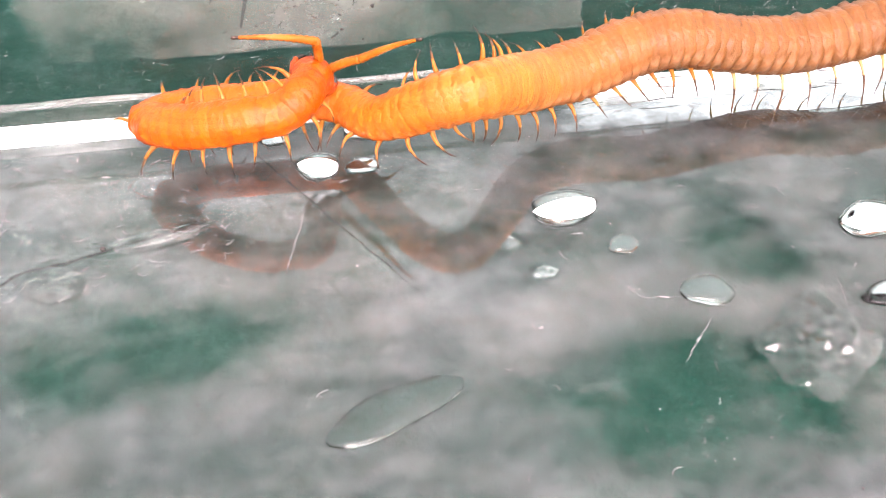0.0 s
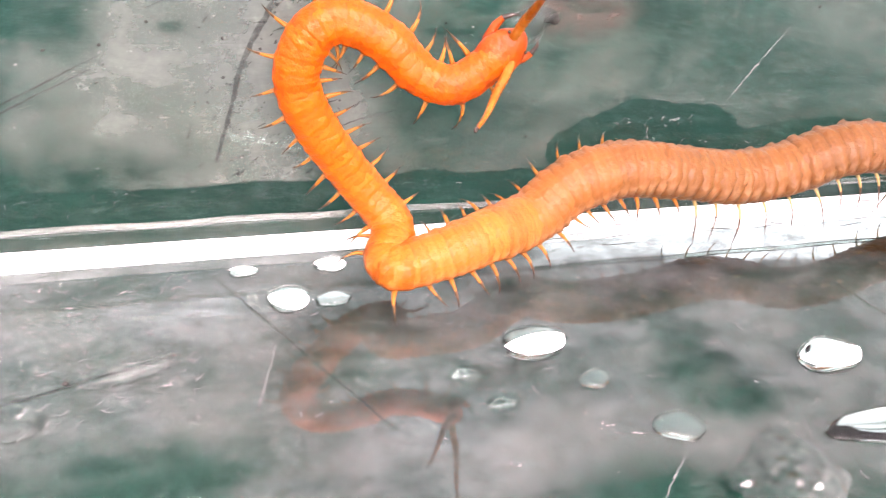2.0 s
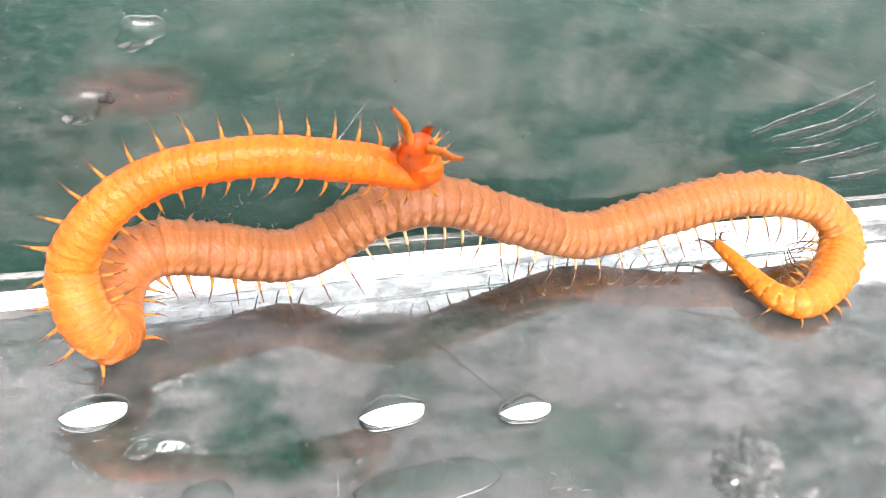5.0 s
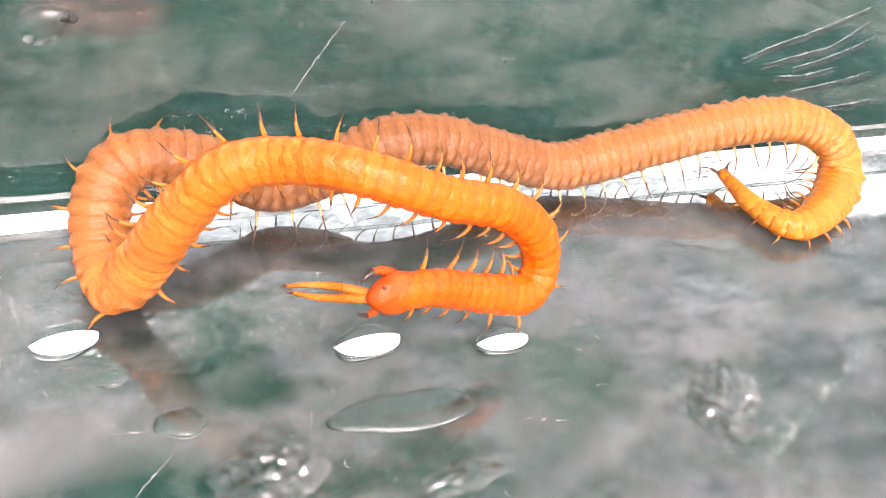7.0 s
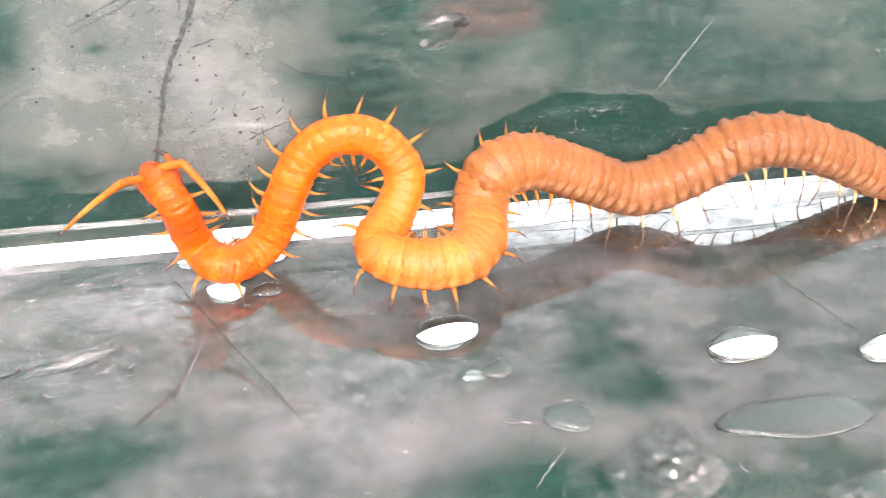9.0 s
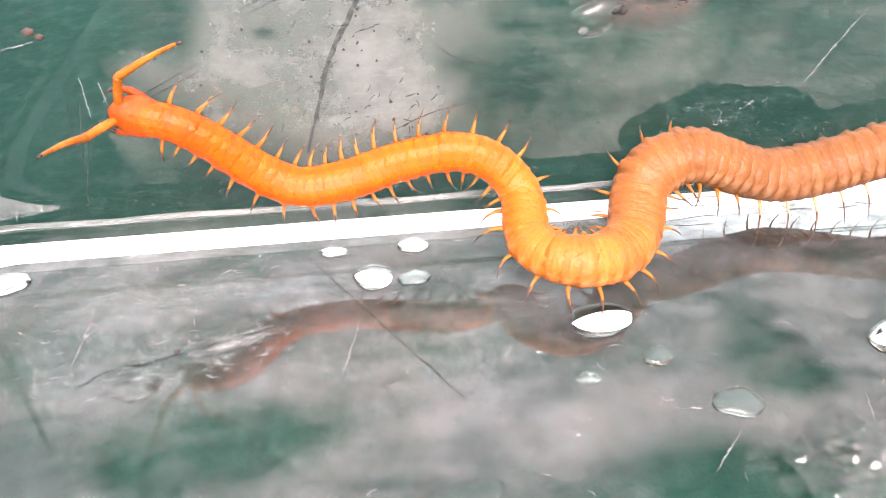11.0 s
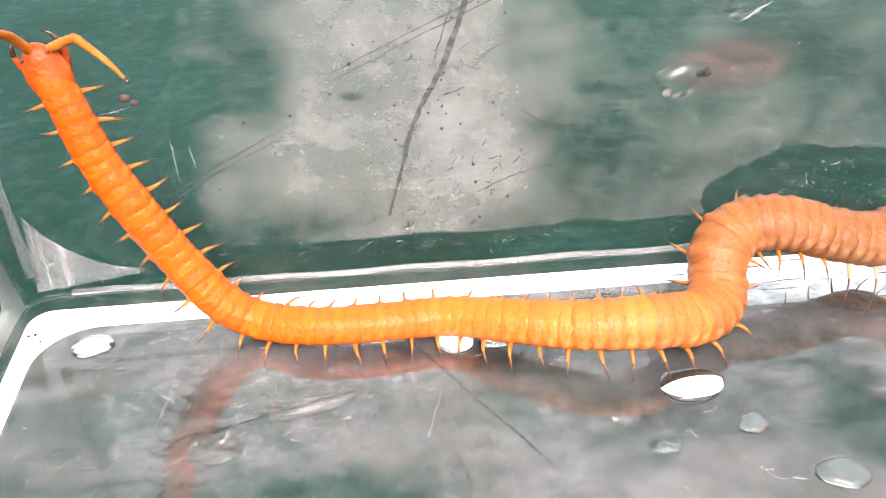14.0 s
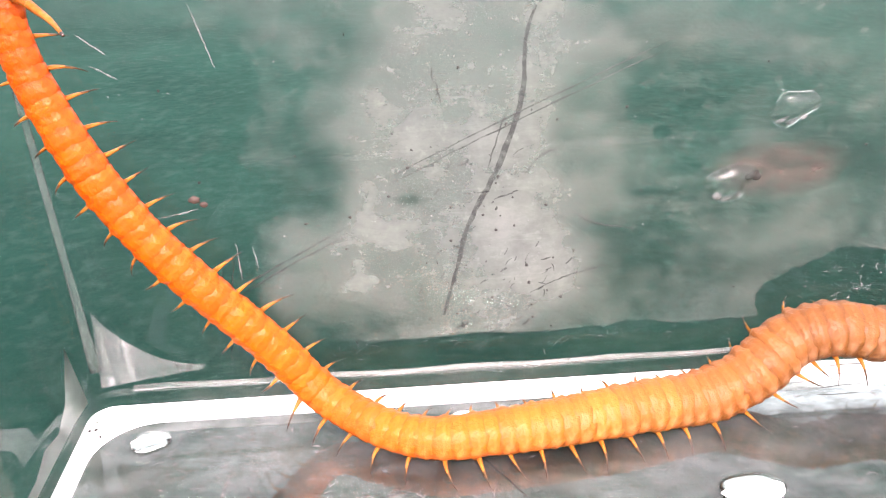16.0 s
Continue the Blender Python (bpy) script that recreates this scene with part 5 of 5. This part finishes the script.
feelers_at(12.5, [(10.0, -1.2, 21.0), (8.6, -4.3, 22.0), (8.1, -11.1, 25.3)], [(10.4, -0.8, 21.5), (12.7, -2.2, 23.8), (20.1, -4.1, 24.2)])
feelers_at(13, [(8.9, -0.5, 24.2), (7.7, -2.6, 26.9), (6.3, -9.0, 30.7)], [(9.2, -0.2, 24.6), (12.4, -1.4, 26.0), (16.4, -7.0, 22.9)])
feelers_at(13.5, [(11.4, 0.2, 28.4), (9.0, -1.6, 30.4), (8.4, -9.1, 31.6)], [(11.6, 0.3, 28.4), (14.6, -1.7, 28.5), (15.5, -8.0, 24.4)])
feelers_at(14, [(11.9, 0.5, 31.8), (11.1, -2.1, 34.1), (10.5, -8.9, 37.4)], [(12.3, 0.6, 31.6), (15.2, -0.7, 33.3), (20.5, -5.8, 31.6)])
feelers_at(14.5, [(10.3, 0.3, 32.7), (9.3, -2.6, 34.6), (9.3, -10.0, 36.5)], [(10.7, 0.5, 32.8), (13.5, -1.0, 34.5), (19.8, -5.1, 33.3)])
feelers_at(15, [(12.9, 0.8, 39.4), (12.4, -2.4, 41.0), (12.5, -9.4, 44.0)], [(13.2, 0.9, 39.6), (15.8, -0.2, 41.7), (21.1, -5.3, 39.8)])
feelers_at(15.5, [(6.5, 1.4, 42.8), (6.0, -1.2, 45.2), (6.5, -8.5, 47.5)], [(6.6, 1.4, 42.5), (9.8, 0.2, 43.8), (13.5, -5.1, 39.8)])
feelers_at(16, [(3.8, 1.6, 47.0), (3.7, -1.2, 49.1), (4.2, -8.6, 50.9)], [(4.2, 1.7, 46.4), (7.1, -0.4, 47.0), (11.7, -6.2, 45.5)])

REST = (90.9, -2.4, 6.6)          # the rear of the body hardly moves past this place
REAR_N, FRONT_N = 84, 72
PITCH = 0.00148


def body_line(t):
    """Centres of all the segments, tail first, at a key time."""
    whole = smooth_line(BODY[t], 500)
    cut = int(np.argmin(np.linalg.norm(whole - np.array(REST), axis=1)))
    rear = smooth_line(whole[:cut + 1:3].tolist() + [whole[cut].tolist()], REAR_N)
    fore = smooth_line(whole[cut::4].tolist() + [whole[-1].tolist()], FRONT_N + 1)[1:]
    return np.vstack([rear, fore]) * MM


def segment_poses(line):
    """Poses along the body: y forward, z to the back's side."""
    made = []
    n = len(line)
    for i in range(n):
        fwd = Vector(line[min(i + 1, n - 1)] - line[max(i - 1, 0)]).normalized()
        k = min(max((line[i][2] - 0.004) / 0.008, 0.0), 1.0)
        k *= min(max((i - REAR_N) / 16, 0.0), 1.0)
        up = Vector((0, -0.95, 0.3)) * k + Vector((0, -0.35, 1.0)) * (1 - k)
        side = fwd.cross(up).normalized()
        up = side.cross(fwd).normalized()
        m = Matrix((side, fwd, up)).transposed().to_4x4()
        m.translation = Vector(line[i])
        made.append(m)
    return made


RINGS = ((-1.25, 0.84), (-0.90, 0.915), (-0.66, 0.962), (-0.50, 0.978), (-0.36, 0.994), (-0.18, 1.0), (0.0, 1.003), (0.18, 1.0), (0.36, 0.994), (0.50, 0.978), (0.66, 0.962), (0.90, 0.915), (1.25, 0.84))


def ring_mesh(width, height, length, material, seed, lumps):
    """One soft annulus of the body with bosses on both flanks, overlapping its neighbours."""
    bm = bmesh.new()
    n = 26
    rows = []
    for y, r in RINGS:
        row = []
        for i in range(n):
            a = 2 * math.pi * i / n
            x, z = math.cos(a), math.sin(a)
            x = math.copysign(abs(x) ** 0.88, x)
            z = math.copysign(abs(z) ** 0.92, z) * (1.0 if z > 0 else 0.86)
            ridge = 1 + 0.02 * math.cos(3 * a + math.pi / 2) + 0.07 * noise.noise(Vector((3 * x, y * 3, 3 * z)) + Vector((width * 9e3, seed, 0)))
            off = abs(math.atan2(math.cos(a), math.sin(a)))
            for place, at, wide, size in ((1.15, 0.0, 0.34, 1.0), (1.50, 0.1, 0.30, 0.7), (0.45, 0.0, 0.34, 0.35)):
                ridge += lumps * size * math.exp(-((off - place) / 0.24) ** 2) * math.exp(-((y - at) / wide) ** 2)
            ridge -= lumps * 0.35 * math.exp(-((off - 0.8) / 0.16) ** 2) * math.exp(-(y / 0.4) ** 2)
            row.append(bm.verts.new((x * width / 2 * r * ridge, y * length, z * height / 2 * r * ridge)))
        rows.append(row)
    for a, b in zip(rows, rows[1:]):
        for i in range(n):
            j = (i + 1) % n
            bm.faces.new((a[i], a[j], b[j], b[i]))
    bm.faces.new(rows[0][::-1])
    bm.faces.new(rows[-1])
    bmesh.ops.recalc_face_normals(bm, faces=bm.faces)
    return mesh_of("body_segment", bm, material)


SPREAD = ((0.0, 0.0), (0.16, 0.03), (0.34, 0.04), (0.52, 0.0), (0.70, -0.09), (0.86, -0.22), (1.0, -0.40))
DROOP = ((0.0, 0.0), (0.22, -0.04), (0.42, -0.16), (0.58, -0.34), (0.70, -0.56), (0.80, -0.78), (0.92, -0.96))
TUCK = ((0.0, 0.0), (0.06, -0.12), (0.09, -0.26), (0.08, -0.42), (0.04, -0.56), (-0.02, -0.70), (-0.08, -0.82))


def leg_mesh(reach, side, lean, material, stout, shape, dark):
    """A jointed, hooked leg that ends in a dark claw."""
    bm = bmesh.new()
    pts = [(side * x * reach, lean * (x * x + z * z) * reach * 1.1, z * reach) for x, z in shape]
    tube(bm, pts, [r * reach * stout for r in (0.135, 0.108, 0.084, 0.062, 0.046, 0.028, 0.005)], 7)
    for f in bm.faces:
        c = f.calc_center_median()
        f.material_index = 1 if math.hypot(c.x, c.z) > dark * reach else 0
    return mesh_of("leg", bm, (material, M_TIP))


TONES = [(0.0, (0.34, 0.105, 0.004), (0.27, 0.070, 0.002)), (0.10, (0.31, 0.102, 0.007), (0.23, 0.064, 0.003)), (0.22, (0.190, 0.072, 0.0130), (0.118, 0.039, 0.0055)),
         (0.40, (0.140, 0.050, 0.0115), (0.080, 0.025, 0.0050)), (0.55, (0.150, 0.054, 0.0115), (0.088, 0.027, 0.0050)), (0.62, (0.20, 0.066, 0.013), (0.140, 0.040, 0.006)),
         (0.68, (0.32, 0.098, 0.013), (0.25, 0.064, 0.0065)), (0.75, (0.38, 0.090, 0.005), (0.33, 0.058, 0.0025)), (0.83, (0.41, 0.074, 0.0006), (0.37, 0.047, 0.0004)),
         (1.0, (0.41, 0.063, 0.0004), (0.37, 0.038, 0.0003))]


def tone(f):
    for (a, ta, la), (b, tb, lb) in zip(TONES, TONES[1:]):
        if f <= b:
            k = (f - a) / (b - a)
            return tuple(x + (y - x) * k for x, y in zip(ta, tb)), tuple(x + (y - x) * k for x, y in zip(la, lb))
    return TONES[-1][1:]


M_LEG = chitin("leg_skin", (0.3024, 0.1044, 0.01152), (0.2448, 0.0684, 0.00576))
M_HIND_LEG = chitin("hind_leg_skin", (0.36, 0.25, 0.11), (0.24, 0.15, 0.055))
M_TIP = chitin("leg_tip_skin", (0.06768, 0.02876, 0.007445), (0.02369, 0.01015, 0.004061))
M_DARK = plain("black_claw", (0.015, 0.008, 0.005), (0.04, 0.015, 0.008), 0.25)

centipede = tagged(new("centipede"), "long orange many-legged centipede crawling along the ledge", "centipede")
movers = []
total = REAR_N + FRONT_N
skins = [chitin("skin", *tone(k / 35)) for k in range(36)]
for i in range(total - 1):
    f = i / (total - 1)
    w = 0.0064 - 0.0022 * min(max((f - 0.60) / 0.18, 0.0), 1.0)
    w *= min(1.0, 0.30 + i * 0.042)
    w *= 1.0 - 0.018 * max(0, i - total + 12)
    w *= random.uniform(0.975, 1.02)
    h = w * 0.86
    legged = i % 2 == 1
    lumps = (0.12 - 0.05 * min(max((i - REAR_N + 12) / 28, 0.0), 1.0)) * min(1.0, 0.3 + i * 0.035) * (1.0 if legged else 0.35)
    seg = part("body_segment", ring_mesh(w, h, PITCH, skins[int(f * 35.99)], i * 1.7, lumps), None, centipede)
    movers.append((i, seg))
    hind = 16 < i < REAR_N - 2
    for side in (-1, 1) if legged else ():
        reach = (0.0039 if hind else 0.0031) * min(1.0, 0.45 + i * 0.035) * random.uniform(0.85, 1.1)
        shape = (TUCK if side > 0 else DROOP) if hind else SPREAD
        leg = part("leg", leg_mesh(reach, side, random.uniform(-0.45, 0.10), *((M_HIND_LEG, 0.40, shape, 0.55) if hind else (M_LEG, 0.74, shape, 0.62))), None, seg)
        leg.location = (side * w * 0.43, 0.0, -h * 0.20)
    if i == 0:
        for side in (-1, 1):
            bm = bmesh.new()
            tube(bm, [(side * x * MM, -y * MM, z * MM) for x, y, z in ((0.2, 0.6, 0.0), (0.7, 1.5, 0.1), (1.3, 2.4, 0.3), (2.1, 3.0, 0.4), (3.0, 3.1, 0.3))], [0.00034, 0.00030, 0.00022, 0.00015, 0.00003])
            part("tail_leg", bm, M_TIP, seg, "dark hooked last leg at the tail's end")

# head with its fangs
bm = bmesh.new()
bmesh.ops.create_uvsphere(bm, u_segments=24, v_segments=16, radius=1.0)
for v in bm.verts:
    k = 1.0 - 0.25 * max(v.co.y, 0) ** 2
    crease = 1.0 - 0.05 * math.exp(-((v.co.y - 0.15) / 0.12) ** 2)
    v.co = Vector((v.co.x * 0.0021 * k * crease, v.co.y * 0.0030, v.co.z * 0.0014 * crease))
head = part("head", bm, chitin("head_skin", (0.291, 0.04399, 0.001015), (0.2572, 0.02538, 0.0006768)), centipede, "smooth reddish orange head")
movers.append((total - 1, head))
M_FANG = chitin("fang_skin", (0.2707, 0.04061, 0.001354), (0.203, 0.0203, 0.0006768))
M_FEELER = chitin("antenna_skin", (0.3096, 0.0936, 0.006768), (0.2664, 0.0612, 0.002707))
for side in (-1, 1):
    bm = bmesh.new()
    hook = ((0.0010, -0.0010, -0.0009), (0.0016, 0.0002, -0.0010), (0.0021, 0.0014, -0.0009), (0.0022, 0.0023, -0.0007), (0.0019, 0.0031, -0.0005), (0.0013, 0.0037, -0.0004))
    tube(bm, [(side * x, y, z) for x, y, z in hook], [0.0005, 0.00055, 0.00042, 0.00028, 0.00020, 0.00003], 8)
    for fc in bm.faces:
        fc.material_index = 1 if fc.calc_center_median().y > 0.0021 else 0
    part("fang", bm, (M_FANG, M_DARK), head, "stout orange fang with a black curved tip")
    bm = bmesh.new()
    bmesh.ops.create_icosphere(bm, subdivisions=2, radius=0.00017)
    part("eye", bm, M_DARK, head, "small black eye").location = (side * 0.00125, 0.0019, 0.00075)


def feeler_mesh(length, start, end, bow, rings):
    """A beaded tapering rod along y, slightly bowed."""
    bm = bmesh.new()
    pts, radii = [], []
    for k in range(rings + 1):
        u = k / rings
        pts.append(Vector((bow * math.sin(math.pi * u), u * length, 0.4 * bow * math.sin(2 * math.pi * u))))
        radii.append((start + (end - start) * u) * (1.10 if k % 2 else 0.90))
    tube(bm, pts, radii, 9)
    return bm


feelers = []
for k, bow in ((0, 0.0002), (1, -0.0002)):
    bm = feeler_mesh(0.0040, 0.00046, 0.00042, bow * 0.5, 12)
    antenna = part("antenna", bm, M_FEELER, centipede, "beaded orange antenna")
    bm = feeler_mesh(0.0078, 0.00042, 0.00014, bow, 26)
    for fc in bm.faces:
        fc.material_index = 1 if fc.calc_center_median().y > 0.0073 else 0
    outer = part("antenna_end", bm, (M_FEELER, M_DARK), centipede, "thin end of the antenna with a black tip")
    feelers.append((k, antenna, outer))


def along(a, b):
    """The pose at a of a rod whose y axis points to b."""
    fwd = (b - a).normalized()
    side = fwd.cross(Vector((0.3, -0.7, 0.65))).normalized()
    m = Matrix((side, fwd, side.cross(fwd))).transposed().to_4x4()
    m.translation = a
    return m


def motions():
    keys = sorted(BODY)
    lines = {t: body_line(t) for t in keys}
    times = []
    for a, b in zip(keys, keys[1:]):
        n = max(1, math.ceil((b - a) / 0.26))
        times += [a + (b - a) * k / n for k in range(n)]
    times.append(keys[-1])
    table, waves = [], {0: [], 1: []}
    for t in times:
        a = max(k for k in keys if k <= t + 1e-6)
        b = min(k for k in keys if k >= t - 1e-6)
        u = 0 if a == b else (t - a) / (b - a)
        poses = segment_poses(lines[a] * (1 - u) + lines[b] * u)
        table.append((t, poses))
        for k in (0, 1):
            base, bend, tip = ((Vector(p) * (1 - u) + Vector(q) * u) * MM for p, q in zip(FEELERS[a][k], FEELERS[b][k]))
            root = poses[-1] @ Vector(((-1, 1)[k] * 0.0009, 0.0022, 0.0003))
            start = base * 0.5 + root * 0.5
            first = along(start, bend)
            waves[k].append((t, first, along(first @ Vector((0, 0.0039, 0)), tip)))
    for i, ob in movers:
        walk(ob, [(t, ms[i]) for t, ms in table])
    for k, antenna, outer in feelers:
        walk(antenna, [(t, first) for t, first, second in waves[k]])
        walk(outer, [(t, second) for t, first, second in waves[k]])


motions()
